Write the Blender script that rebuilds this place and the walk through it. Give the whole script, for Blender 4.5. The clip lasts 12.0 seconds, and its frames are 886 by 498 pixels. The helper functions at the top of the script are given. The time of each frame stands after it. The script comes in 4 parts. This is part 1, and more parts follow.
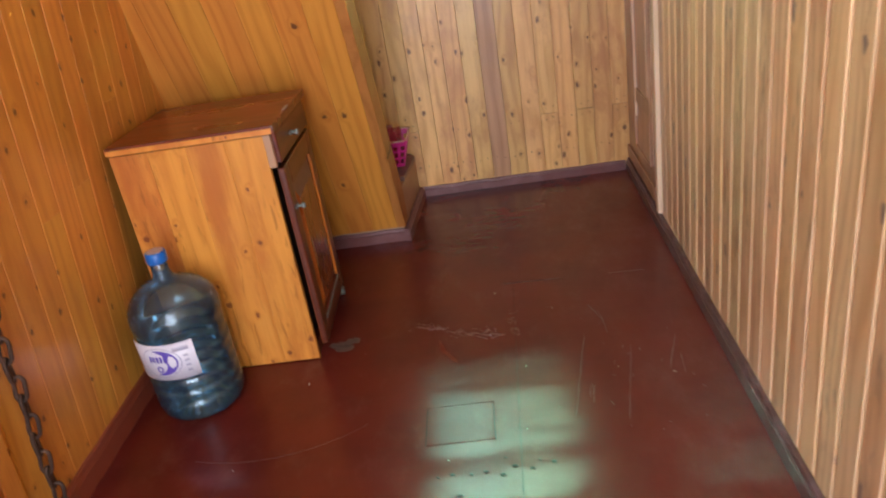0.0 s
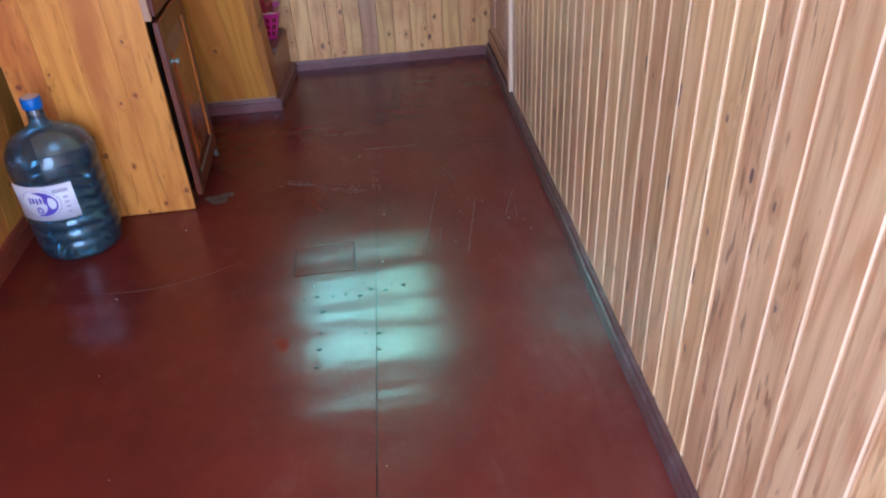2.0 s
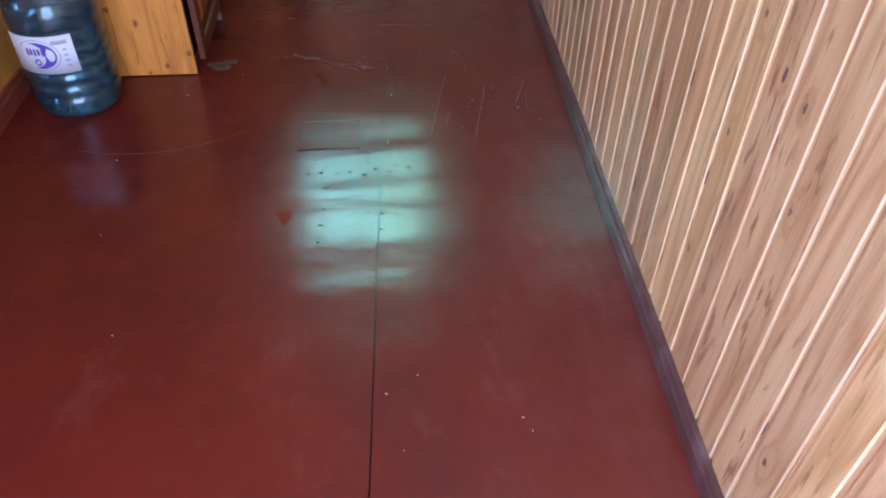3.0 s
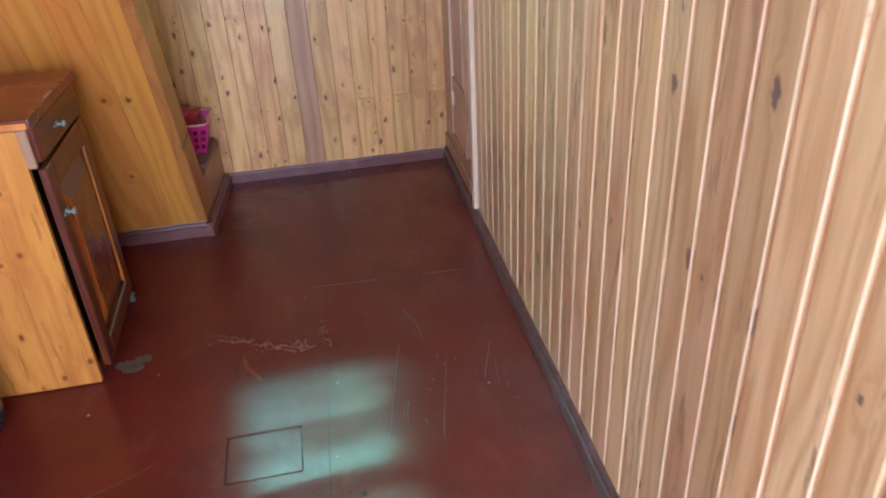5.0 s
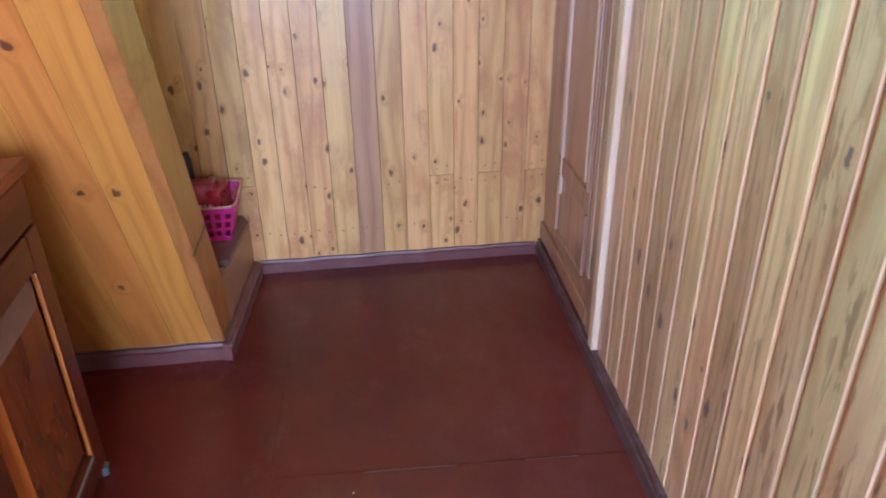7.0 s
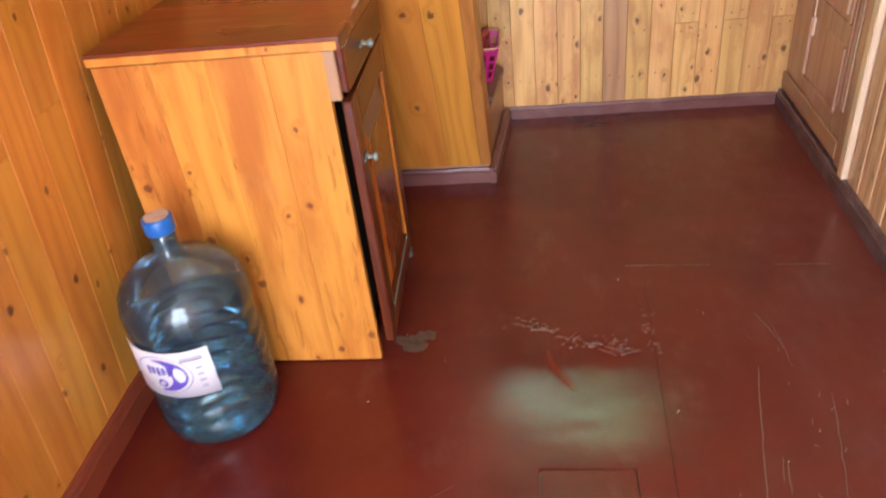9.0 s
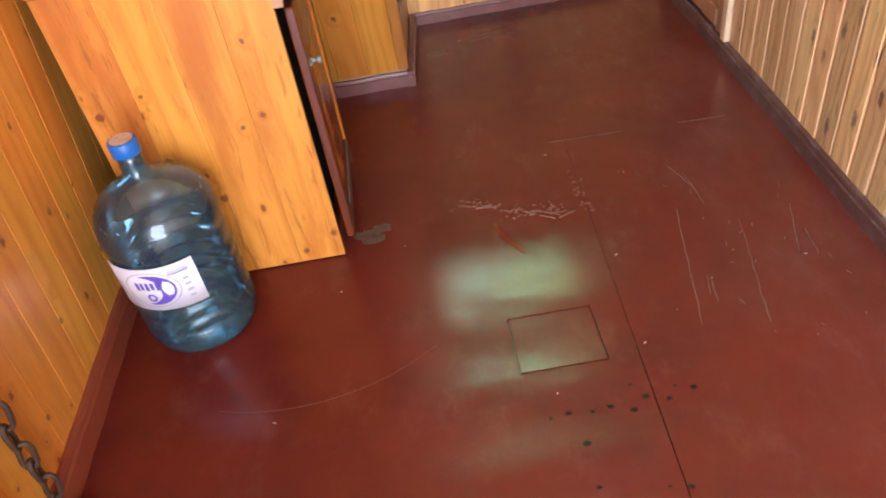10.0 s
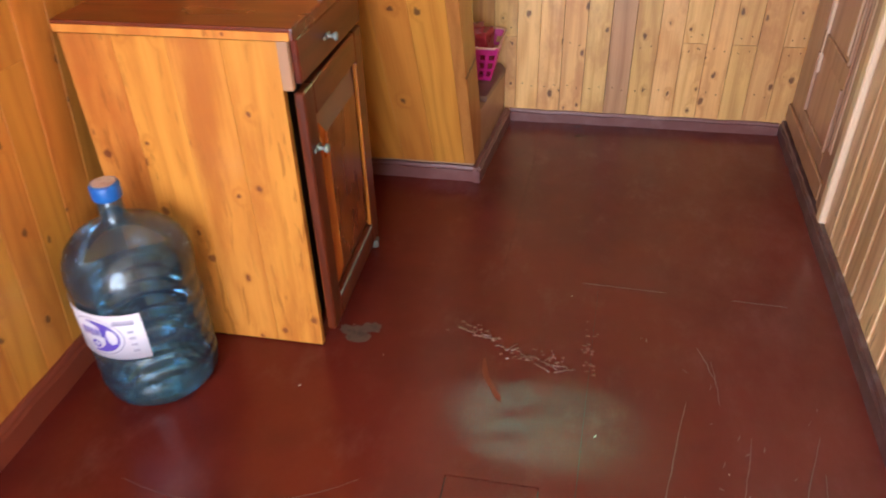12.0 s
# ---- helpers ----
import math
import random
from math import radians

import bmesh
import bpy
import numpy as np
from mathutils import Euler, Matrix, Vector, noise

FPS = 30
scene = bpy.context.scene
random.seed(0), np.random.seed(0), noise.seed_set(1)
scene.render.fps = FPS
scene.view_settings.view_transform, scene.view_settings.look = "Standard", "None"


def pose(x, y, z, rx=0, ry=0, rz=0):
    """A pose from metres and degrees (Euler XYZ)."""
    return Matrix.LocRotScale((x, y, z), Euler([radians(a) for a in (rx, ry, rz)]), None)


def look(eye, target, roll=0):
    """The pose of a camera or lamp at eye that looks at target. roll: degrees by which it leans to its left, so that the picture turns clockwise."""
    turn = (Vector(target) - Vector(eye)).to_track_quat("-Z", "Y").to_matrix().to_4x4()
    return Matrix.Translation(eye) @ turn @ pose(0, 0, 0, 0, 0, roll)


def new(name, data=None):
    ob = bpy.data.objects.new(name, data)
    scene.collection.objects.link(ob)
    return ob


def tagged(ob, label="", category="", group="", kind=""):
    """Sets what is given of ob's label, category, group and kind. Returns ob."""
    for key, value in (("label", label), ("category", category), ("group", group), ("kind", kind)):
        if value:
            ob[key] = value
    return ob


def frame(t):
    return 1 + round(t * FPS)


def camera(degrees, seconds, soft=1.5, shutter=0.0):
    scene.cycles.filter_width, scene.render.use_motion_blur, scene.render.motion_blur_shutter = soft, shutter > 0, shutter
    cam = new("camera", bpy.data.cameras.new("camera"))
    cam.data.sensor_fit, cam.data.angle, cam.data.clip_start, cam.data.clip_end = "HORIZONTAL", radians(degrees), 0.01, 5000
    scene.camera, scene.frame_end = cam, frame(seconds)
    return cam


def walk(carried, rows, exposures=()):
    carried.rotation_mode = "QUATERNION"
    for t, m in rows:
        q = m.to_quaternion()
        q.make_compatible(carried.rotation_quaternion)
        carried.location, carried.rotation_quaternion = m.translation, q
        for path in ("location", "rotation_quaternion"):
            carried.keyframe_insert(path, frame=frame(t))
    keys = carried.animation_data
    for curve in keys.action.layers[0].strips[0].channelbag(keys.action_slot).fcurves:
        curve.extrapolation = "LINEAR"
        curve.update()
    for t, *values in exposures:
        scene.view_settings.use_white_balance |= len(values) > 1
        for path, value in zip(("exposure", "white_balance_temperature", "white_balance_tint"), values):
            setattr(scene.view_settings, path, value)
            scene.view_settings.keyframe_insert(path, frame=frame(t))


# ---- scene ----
cam = camera(62.5, 12.0, soft=1.9, shutter=0.3)

PATH = [
    (0, (-0.001, 0.242, 1.212), (-0.155, 2.05, 0.371), -9.4),
    (0.5, (0.065, 0.105, 1.189), (0.014, 1.869, 0.248), -6.4),
    (1, (0.053, 0.019, 1.2), (0.044, 1.698, 0.114), -5.0),
    (1.5, (0.029, -0.04, 1.207), (0.131, 1.653, 0.149), -4.5),
    (2, (0.029, -0.075, 1.212), (0.179, 1.586, 0.108), -3.5),
    (2.5, (0.001, -0.094, 1.18), (0.147, 1.441, -0.093), -0.3),
    (3, (-0.008, -0.078, 1.193), (0.145, 1.402, -0.144), 1.2),
    (3.5, (-0.001, -0.033, 1.213), (0.275, 1.576, 0.057), -0.6),
    (3.7, (-0.004, 0.01, 1.222), (0.324, 1.647, 0.121), -0.8),
    (5.3, (0.065, 0.57, 1.256), (0.376, 2.304, 0.31), -3.6),
    (5.5, (0.051, 0.684, 1.245), (0.453, 2.412, 0.321), -3.5),
    (6, (0.064, 0.932, 1.207), (0.469, 2.667, 0.3), -2.6),
    (6.5, (0.049, 1.134, 1.205), (0.351, 2.89, 0.297), -1.6),
    (7, (0.016, 1.261, 1.201), (0.24, 3.019, 0.274), -0.8),
    (7.5, (0.013, 1.271, 1.194), (-0.045, 3.024, 0.233), -2.0),
    (7.7, (0.017, 1.252, 1.195), (-0.165, 2.985, 0.214), -2.2),
    (9.3, (-0.292, 0.854, 1.117), (-0.524, 2.435, -0.086), -8.3),
    (9.5, (-0.309, 0.816, 1.121), (-0.462, 2.351, -0.152), -9.1),
    (10, (-0.354, 0.753, 1.146), (-0.361, 2.283, -0.142), -10.1),
    (10.5, (-0.423, 0.752, 1.174), (-0.379, 2.314, -0.073), -8.3),
    (11, (-0.347, 0.778, 1.19), (-0.296, 2.393, 0.012), -1.9),
    (11.3, (-0.268, 0.8, 1.176), (-0.358, 2.443, 0.04), 0.7),
    (11.5, (-0.181, 0.788, 1.183), (-0.475, 2.425, 0.073), -0.7),
    (12, (-0.053, 0.959, 1.156), (-0.394, 2.567, 0.017), -1.7),
]
EXPOSURE = [(0, 0.28, 6000, 18), (1.0, 0.27, 5100, 16), (2.2, 0.22, 4650, 17), (3.7, 0.22, 4650, 17), (5.3, 0.48, 4900, 15), (6.2, 0.60, 4500, 16), (7.2, 0.76, 4500, 17), (7.7, 0.82, 4700, 17), (9.3, 1.05, 6000, 18), (11.2, 0.98, 6000, 18), (12, 0.84, 5850, 17)]
walk(cam, [(t, look(e, g, r)) for t, e, g, r in PATH], EXPOSURE)

# ---- world and lights ----
world = bpy.data.worlds.new("sky")
scene.world = world
world.use_nodes = True
wn = world.node_tree
sky = wn.nodes.new("ShaderNodeTexSky")
sky.sky_type, sky.sun_disc = "NISHITA", False
sky.sun_elevation, sky.sun_rotation = radians(48), radians(200)
wn.nodes["Background"].inputs["Strength"].default_value = 0.12
wn.links.new(sky.outputs[0], wn.nodes["Background"].inputs["Color"])


def area_lamp(name, m, w, h, watts, colour):
    data = bpy.data.lights.new(name, "AREA")
    data.shape, data.size, data.size_y = "RECTANGLE", w, h
    data.energy, data.color = watts, colour
    ob = new(name, data)
    ob.matrix_world = m
    return ob


# daylight that falls in through the wide entrance behind the walk
area_lamp("entrance_daylight", look((-0.34, -0.92, 1.08), (-0.30, 3.0, 0.9)), 1.36, 2.05, 62, (0.93, 0.965, 1.0))

# ---- materials ----


class Nodes:
    """A small helper for node materials."""

    def __init__(self, name):
        self.mat = bpy.data.materials.new(name)
        self.mat.use_nodes = True
        self.tree = self.mat.node_tree
        self.bsdf = self.tree.nodes["Principled BSDF"]
        self.out = self.tree.nodes["Material Output"]

    def add(self, kind, props=(), **inputs):
        n = self.tree.nodes.new(kind)
        for key, value in props:
            setattr(n, key, value)
        for key, value in inputs.items():
            self.put(n, key.replace("_", " "), value)
        return n

    def put(self, n, key, value):
        key = int(key[1:]) if key[0] == "i" and key[1:].isdigit() else key
        if isinstance(value, bpy.types.NodeSocket):
            self.tree.links.new(value, n.inputs[key])
        else:
            n.inputs[key].default_value = value

    def math(self, op, a, b=0.0, clamp=False):
        return self.add("ShaderNodeMath", (("operation", op), ("use_clamp", clamp)), i0=a, i1=b).outputs[0]

    def vmath(self, op, a, b):
        return self.add("ShaderNodeVectorMath", (("operation", op),), i0=a, i1=b).outputs[0]

    def mix(self, fac, a, b, blend="MIX"):
        n = self.add("ShaderNodeMix", (("data_type", "RGBA"), ("blend_type", blend)))
        for idx, value in ((0, fac), (6, a), (7, b)):
            if isinstance(value, bpy.types.NodeSocket):
                self.tree.links.new(value, n.inputs[idx])
            else:
                n.inputs[idx].default_value = value if idx == 0 else (*value, 1.0)
        return n.outputs[2]

    def ramp(self, fac, lo, hi):
        return self.add("ShaderNodeMapRange", (("interpolation_type", "SMOOTHSTEP"),), Value=fac, i1=lo, i2=hi).outputs[0]

    def noise(self, vec, scale, detail=4.0, rough=0.55, dist=0.0):
        return self.add("ShaderNodeTexNoise", (), Vector=vec, Scale=scale, Detail=detail, Roughness=rough, Distortion=dist).outputs[0]

    def bump(self, height, strength, distance):
        return self.add("ShaderNodeBump", (), Height=height, Strength=strength, Distance=distance).outputs[0]

    def set(self, **inputs):
        for key, value in inputs.items():
            if isinstance(value, tuple) and len(value) == 3:
                value = (*value, 1.0)
            self.put(self.bsdf, key.replace("_", " "), value)
        return self.mat


def wood(name, light, dark, knot, rough=0.35, coat=0.0, along="z", knots=0.45, stain=None, stain_amount=0.0, vary=0.16, grain=1.0, bump=0.25, knot_scale=10.0, streak=(11.0, 5.5), tall=0.75, second=None, swirl=0.0, coat_rough=0.14, fleck=0.0):
    """Planed board: growth rings, fibres, knots and, where wanted, blotches of stain."""
    n = Nodes(name)
    co = n.add("ShaderNodeTexCoord").outputs["Object"]
    info = n.add("ShaderNodeObjectInfo").outputs["Random"]
    turn = {"z": (0, 0, 0), "x": (0, radians(90), 0), "y": (radians(90), 0, 0)}[along]
    co = n.add("ShaderNodeMapping", (), Vector=co, Rotation=turn).outputs[0]
    shift = n.add("ShaderNodeCombineXYZ", (), X=n.math("MULTIPLY", info, 13.7), Y=n.math("MULTIPLY", info, 5.3), Z=n.math("MULTIPLY", info, 41.0)).outputs[0]
    co = n.vmath("ADD", co, shift)
    # knots
    flat = n.add("ShaderNodeSeparateXYZ", (), Vector=co)
    squash = n.add("ShaderNodeCombineXYZ", (), X=flat.outputs[0], Y=n.math("MULTIPLY", flat.outputs[2], tall)).outputs[0]
    vor = n.add("ShaderNodeTexVoronoi", (("voronoi_dimensions", "2D"),), Vector=squash, Scale=knot_scale)
    pick = n.add("ShaderNodeSeparateColor", (), Color=vor.outputs["Color"])
    keep = n.math("LESS_THAN", pick.outputs[0], knots)
    wob = n.math("MULTIPLY", n.math("SUBTRACT", n.noise(co, 85.0, 3.0), 0.5), 0.16)
    d = n.math("ADD", vor.outputs["Distance"], wob)
    size = n.math("ADD", n.math("MULTIPLY", pick.outputs[1], 0.075), 0.025)
    core = n.math("MULTIPLY", n.math("SUBTRACT", 1.0, n.ramp(n.math("DIVIDE", d, size), 0.6, 1.25)), keep)
    halo = n.math("MULTIPLY", n.math("SUBTRACT", 1.0, n.ramp(d, 0.02, 0.26)), keep)
    # rings bent round the knots
    slow = n.noise(n.vmath("MULTIPLY", co, (6.0, 6.0, 0.9)), 1.0, 2.0)
    sep = n.add("ShaderNodeSeparateXYZ", (), Vector=co)
    phase = n.math("ADD", n.math("MULTIPLY", sep.outputs[0], 120.0), n.math("MULTIPLY", slow, 34.0 * grain))
    phase = n.math("ADD", phase, n.math("MULTIPLY", halo, 5.0))
    ring = n.math("ADD", n.math("MULTIPLY", n.math("SINE", phase), 0.5), 0.5)
    ring = n.math("POWER", ring, 2.2)
    fibre = n.noise(n.vmath("MULTIPLY", co, (230.0, 230.0, 5.0)), 1.0, 4.0, 0.65)
    patch = n.noise(n.vmath("MULTIPLY", co, (9.0, 9.0, 2.2)), 1.0, 3.0)
    pore = n.ramp(fibre, 0.36, 0.66)
    f = n.math("ADD", n.math("MULTIPLY", ring, 0.60), n.math("MULTIPLY", pore, 0.34))
    f = n.math("ADD", f, n.math("MULTIPLY", n.math("SUBTRACT", patch, 0.45), 0.9), True)
    col = n.mix(f, light, dark)
    if second:
        own = n.ramp(n.math("FRACT", n.math("MULTIPLY", info, 91.7)), 0.35, 0.95)
        col = n.mix(n.math("MULTIPLY", own, 0.95), col, n.mix(f, second[0], second[1]))
    if stain:
        blot = n.noise(n.vmath("MULTIPLY", co, (streak[0], streak[0], streak[1])), 1.0, 7.0, 0.68, swirl)
        col = n.mix(n.math("MULTIPLY", n.ramp(blot, 0.46, 0.66), stain_amount), col, stain)
    if fleck:
        dash = n.noise(n.vmath("MULTIPLY", co, (85.0, 85.0, 11.0)), 1.0, 3.0, 0.55, 0.4)
        where = n.ramp(n.noise(n.vmath("MULTIPLY", co, (16.0, 16.0, 1.3)), 1.0, 2.0), 0.45, 0.62)
        col = n.mix(n.math("MULTIPLY", n.math("MULTIPLY", n.ramp(dash, 0.55, 0.63), where), fleck), col, (dark[0] * 0.55, dark[1] * 0.5, dark[2] * 0.5))
    col = n.mix(n.math("MULTIPLY", halo, 0.45), col, dark)
    col = n.mix(n.math("MULTIPLY", core, 0.88), col, knot)
    tint = n.math("ADD", n.math("MULTIPLY", n.math("FRACT", n.math("MULTIPLY", info, 17.31)), 2 * vary), 1.0 - vary)
    hue = n.math("ADD", n.math("MULTIPLY", n.math("FRACT", n.math("MULTIPLY", info, 53.7)), 0.014), 0.493)
    col = n.add("ShaderNodeHueSaturation", (), Hue=hue, Value=tint, Saturation=1.0, Color=col).outputs[0]
    h = n.math("ADD", n.math("MULTIPLY", fibre, 0.5), n.math("MULTIPLY", ring, 0.5))
    h = n.math("SUBTRACT", h, n.math("MULTIPLY", core, 0.8))
    r = n.math("ADD", n.math("MULTIPLY", n.math("SUBTRACT", patch, 0.5), 0.25), rough)
    dip = n.noise(n.vmath("MULTIPLY", co, (30.0, 30.0, 3.0)), 1.0, 2.0)
    lac = n.bump(n.math("ADD", n.math("MULTIPLY", h, 0.25), dip), 0.5, 0.0012)
    n.set(Base_Color=col, Roughness=r, Normal=n.bump(h, bump, 0.0016), Coat_Weight=coat, Coat_Roughness=coat_rough, Coat_Normal=lac)
    return n.mat


def paint(name, colour, worn, rough=0.3, coat=0.0, wear=0.25, scale=9.0, metal=0.0, bump=0.15):
    """Painted, moulded or metal surface with patches, grime and faint relief."""
    n = Nodes(name)
    co = n.add("ShaderNodeTexCoord").outputs["Object"]
    big = n.noise(co, scale, 5.0, 0.6)
    fine = n.noise(co, scale * 22.0, 4.0, 0.6)
    f = n.math("ADD", n.math("MULTIPLY", n.ramp(big, 0.42, 0.75), wear), n.math("MULTIPLY", n.ramp(fine, 0.6, 0.8), wear * 0.6), True)
    r = n.math("ADD", n.math("MULTIPLY", big, 0.25), rough - 0.12)
    n.set(Base_Color=n.mix(f, colour, worn), Roughness=r, Normal=n.bump(fine, bump, 0.0006), Coat_Weight=coat, Coat_Roughness=0.12, Metallic=metal)
    return n.mat


def floor_paint():
    """Glossy oxide-brown floor paint on hardboard that waves a little."""
    n = Nodes("floor_paint")
    geo = n.add("ShaderNodeNewGeometry").outputs["Position"]
    big = n.noise(geo, 2.3, 4.0, 0.6)
    mid = n.noise(geo, 14.0, 5.0, 0.65)
    fine = n.noise(geo, 160.0, 3.0, 0.6)
    col = n.mix(n.ramp(big, 0.35, 0.7), (0.122, 0.0150, 0.0090), (0.090, 0.0118, 0.0086))
    col = n.mix(n.math("MULTIPLY", n.ramp(mid, 0.5, 0.85), 0.10), col, (0.20, 0.075, 0.062))
    scuff = n.noise(n.vmath("MULTIPLY", geo, (1.0, 0.55, 1.0)), 7.0, 6.0, 0.7)
    col = n.mix(n.math("MULTIPLY", n.ramp(scuff, 0.52, 0.74), 0.22), col, (0.20, 0.075, 0.062))
    # the board wall's hazy sheen on the floor, painted as a paler strip
    px = n.add("ShaderNodeSeparateXYZ", (), Vector=geo).outputs[0]
    tread = n.math("MULTIPLY", n.ramp(n.math("ADD", px, n.math("MULTIPLY", n.math("SUBTRACT", big, 0.5), 0.5)), -0.05, 0.45), n.ramp(scuff, 0.10, 0.75))
    col = n.mix(n.math("MULTIPLY", tread, 0.28), col, (0.22, 0.076, 0.066))
    swell = n.noise(n.vmath("MULTIPLY", geo, (1.0, 2.6, 1.0)), 3.2, 2.0, 0.5)
    dents = n.noise(geo, 30.0, 2.0, 0.5)
    py = n.add("ShaderNodeSeparateXYZ", (), Vector=geo).outputs[1]
    off = n.math("MULTIPLY", n.math("SUBTRACT", n.noise(geo, 2.2, 2.0), 0.5), 0.16)
    wave = n.math("SINE", n.math("MULTIPLY", n.math("ADD", n.math("SUBTRACT", py, 1.425), off), 6.2832 / 0.20))
    away = n.math("DIVIDE", n.math("SUBTRACT", py, 1.52), 0.30)
    wave = n.math("MULTIPLY", wave, n.math("EXPONENT", n.math("MULTIPLY", n.math("MULTIPLY", away, away), -1.0)))
    nrm = n.add("ShaderNodeBump", (), Height=swell, Strength=0.5, Distance=0.0055).outputs[0]
    nrm = n.add("ShaderNodeBump", (), Height=wave, Strength=1.0, Distance=0.0013, Normal=nrm).outputs[0]
    nrm = n.add("ShaderNodeBump", (), Height=dents, Strength=0.25, Distance=0.0016, Normal=nrm).outputs[0]
    nrm = n.add("ShaderNodeBump", (), Height=fine, Strength=0.12, Distance=0.0004, Normal=nrm).outputs[0]
    r = n.math("ADD", n.math("MULTIPLY", mid, 0.14), 0.155)
    n.set(Base_Color=col, Roughness=r, Normal=nrm, IOR=1.43)
    return n.mat


FLOOR = floor_paint()
PINE_RIGHT = wood("pine_right", (0.78, 0.545, 0.295), (0.51, 0.285, 0.130), (0.11, 0.062, 0.070), 0.42, 0.6, fleck=0.85, vary=0.16, knots=0.42, grain=1.5, stain=(0.54, 0.29, 0.125), stain_amount=0.55, streak=(20.0, 1.6), tall=0.42, coat_rough=0.28, second=((0.66, 0.415, 0.225), (0.44, 0.225, 0.095)))
# pale groove wood; on the boards' near edges it paints the light they catch
PINE_GROOVE = wood("pine_groove", (0.74, 0.53, 0.32), (0.60, 0.39, 0.20), (0.4, 0.25, 0.15), 0.5, 0.0, vary=0.16, knots=0.05)
PINE_BACK = wood("pine_back", (0.83, 0.53, 0.195), (0.62, 0.335, 0.100), (0.120, 0.045, 0.018), 0.40, 0.12, vary=0.10, knots=0.60, tall=0.6, second=((0.75, 0.45, 0.155), (0.54, 0.275, 0.085)), stain=(0.49, 0.225, 0.075), stain_amount=0.65, streak=(9.0, 4.0), knot_scale=12.0)
PINE_LEFT = wood("pine_left", (0.72, 0.325, 0.050), (0.57, 0.220, 0.028), (0.16, 0.055, 0.015), 0.34, 0.3, vary=0.10, knots=0.36, stain=(0.50, 0.175, 0.022), stain_amount=0.5, streak=(12.0, 3.0), knot_scale=12.0)
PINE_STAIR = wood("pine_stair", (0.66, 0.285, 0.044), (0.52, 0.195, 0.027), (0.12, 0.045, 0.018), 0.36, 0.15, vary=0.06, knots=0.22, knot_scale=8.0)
# stair pine darkened: the shade on the stringer's side is in the colour
STRINGER_SHADED = wood("pine_stringer_shaded", (0.47, 0.195, 0.040), (0.35, 0.130, 0.024), (0.09, 0.035, 0.015), 0.55, 0.0, vary=0.05, knots=0.2, knot_scale=8.0)
PINE_SIDE = wood("pine_side", (0.71, 0.300, 0.048), (0.57, 0.205, 0.028), (0.20, 0.05, 0.016), 0.34, 0.25, vary=0.05, knots=0.48, stain=(0.47, 0.135, 0.020), stain_amount=0.65, streak=(9.0, 2.2), fleck=0.6, knot_scale=11.0)
DOOR_V = wood("door_pine", (0.45, 0.148, 0.034), (0.29, 0.076, 0.016), (0.05, 0.014, 0.011), 0.34, 0.3, vary=0.07, knots=0.5, stain=(0.215, 0.042, 0.009), stain_amount=0.9, streak=(13.0, 8.0), knot_scale=9.0, tall=0.8)
DOOR_H = wood("door_pine_rail", (0.26, 0.066, 0.018), (0.17, 0.036, 0.010), (0.12, 0.03, 0.012), 0.34, 0.3, along="x", vary=0.05, knots=0.3, stain=(0.14, 0.028, 0.008), stain_amount=0.7)
DOOR_H2 = wood("door_pine_bottom", (0.42, 0.135, 0.034), (0.29, 0.075, 0.016), (0.10, 0.03, 0.012), 0.34, 0.3, along="x", vary=0.05, knots=0.4, stain=(0.20, 0.042, 0.010), stain_amount=0.7)
BROWN_DOOR = wood("brown_door", (0.50, 0.30, 0.190), (0.34, 0.185, 0.110), (0.12, 0.06, 0.04), 0.36, 0.3, vary=0.06, knots=0.10)
PALE_TRIM = wood("pale_trim", (0.78, 0.60, 0.42), (0.66, 0.46, 0.29), (0.4, 0.25, 0.15), 0.4, 0.1, vary=0.05, knots=0.03)
RED_WOOD = wood("red_wood", (0.135, 0.021, 0.006), (0.065, 0.010, 0.003), (0.03, 0.008, 0.006), 0.34, 0.15, along="y", vary=0.06, knots=0.05)
RED_TOP = wood("red_wood_top", (0.26, 0.052, 0.012), (0.13, 0.022, 0.006), (0.05, 0.015, 0.01), 0.30, 0.25, along="x", vary=0.05, knots=0.05, stain=(0.10, 0.016, 0.006), stain_amount=0.7, streak=(5.0, 2.0))
RED_WOOD_V = wood("red_wood_upright", (0.15, 0.024, 0.007), (0.070, 0.011, 0.004), (0.03, 0.008, 0.006), 0.34, 0.15, vary=0.06, knots=0.05)
PINE_PINK = wood("pine_pink", (0.54, 0.31, 0.15), (0.38, 0.19, 0.085), (0.16, 0.075, 0.035), 0.40, 0.1, vary=0.05, knots=0.05)
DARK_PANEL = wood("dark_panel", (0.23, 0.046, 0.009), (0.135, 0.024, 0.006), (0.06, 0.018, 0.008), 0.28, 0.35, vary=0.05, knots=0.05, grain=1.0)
# amber: the panel's light-facing side and edge, brightness put into the colour
PANEL_LIT_AMBER = wood("panel_lit_amber", (0.56, 0.18, 0.022), (0.34, 0.085, 0.012), (0.10, 0.03, 0.01), 0.28, 0.4, vary=0.05, knots=0.05, grain=2.0)
SKIRT = paint("skirting_paint", (0.165, 0.062, 0.055), (0.25, 0.135, 0.13), 0.40, 0.15, 0.45, 12.0)
SKIRT_DARK = paint("skirting_paint_dark", (0.092, 0.040, 0.040), (0.22, 0.150, 0.165), 0.36, 0.2, 0.6, 16.0)
SKIRT_WARM = paint("skirting_paint_left", (0.21, 0.044, 0.020), (0.24, 0.065, 0.036), 0.40, 0.0, 0.12, 12.0)
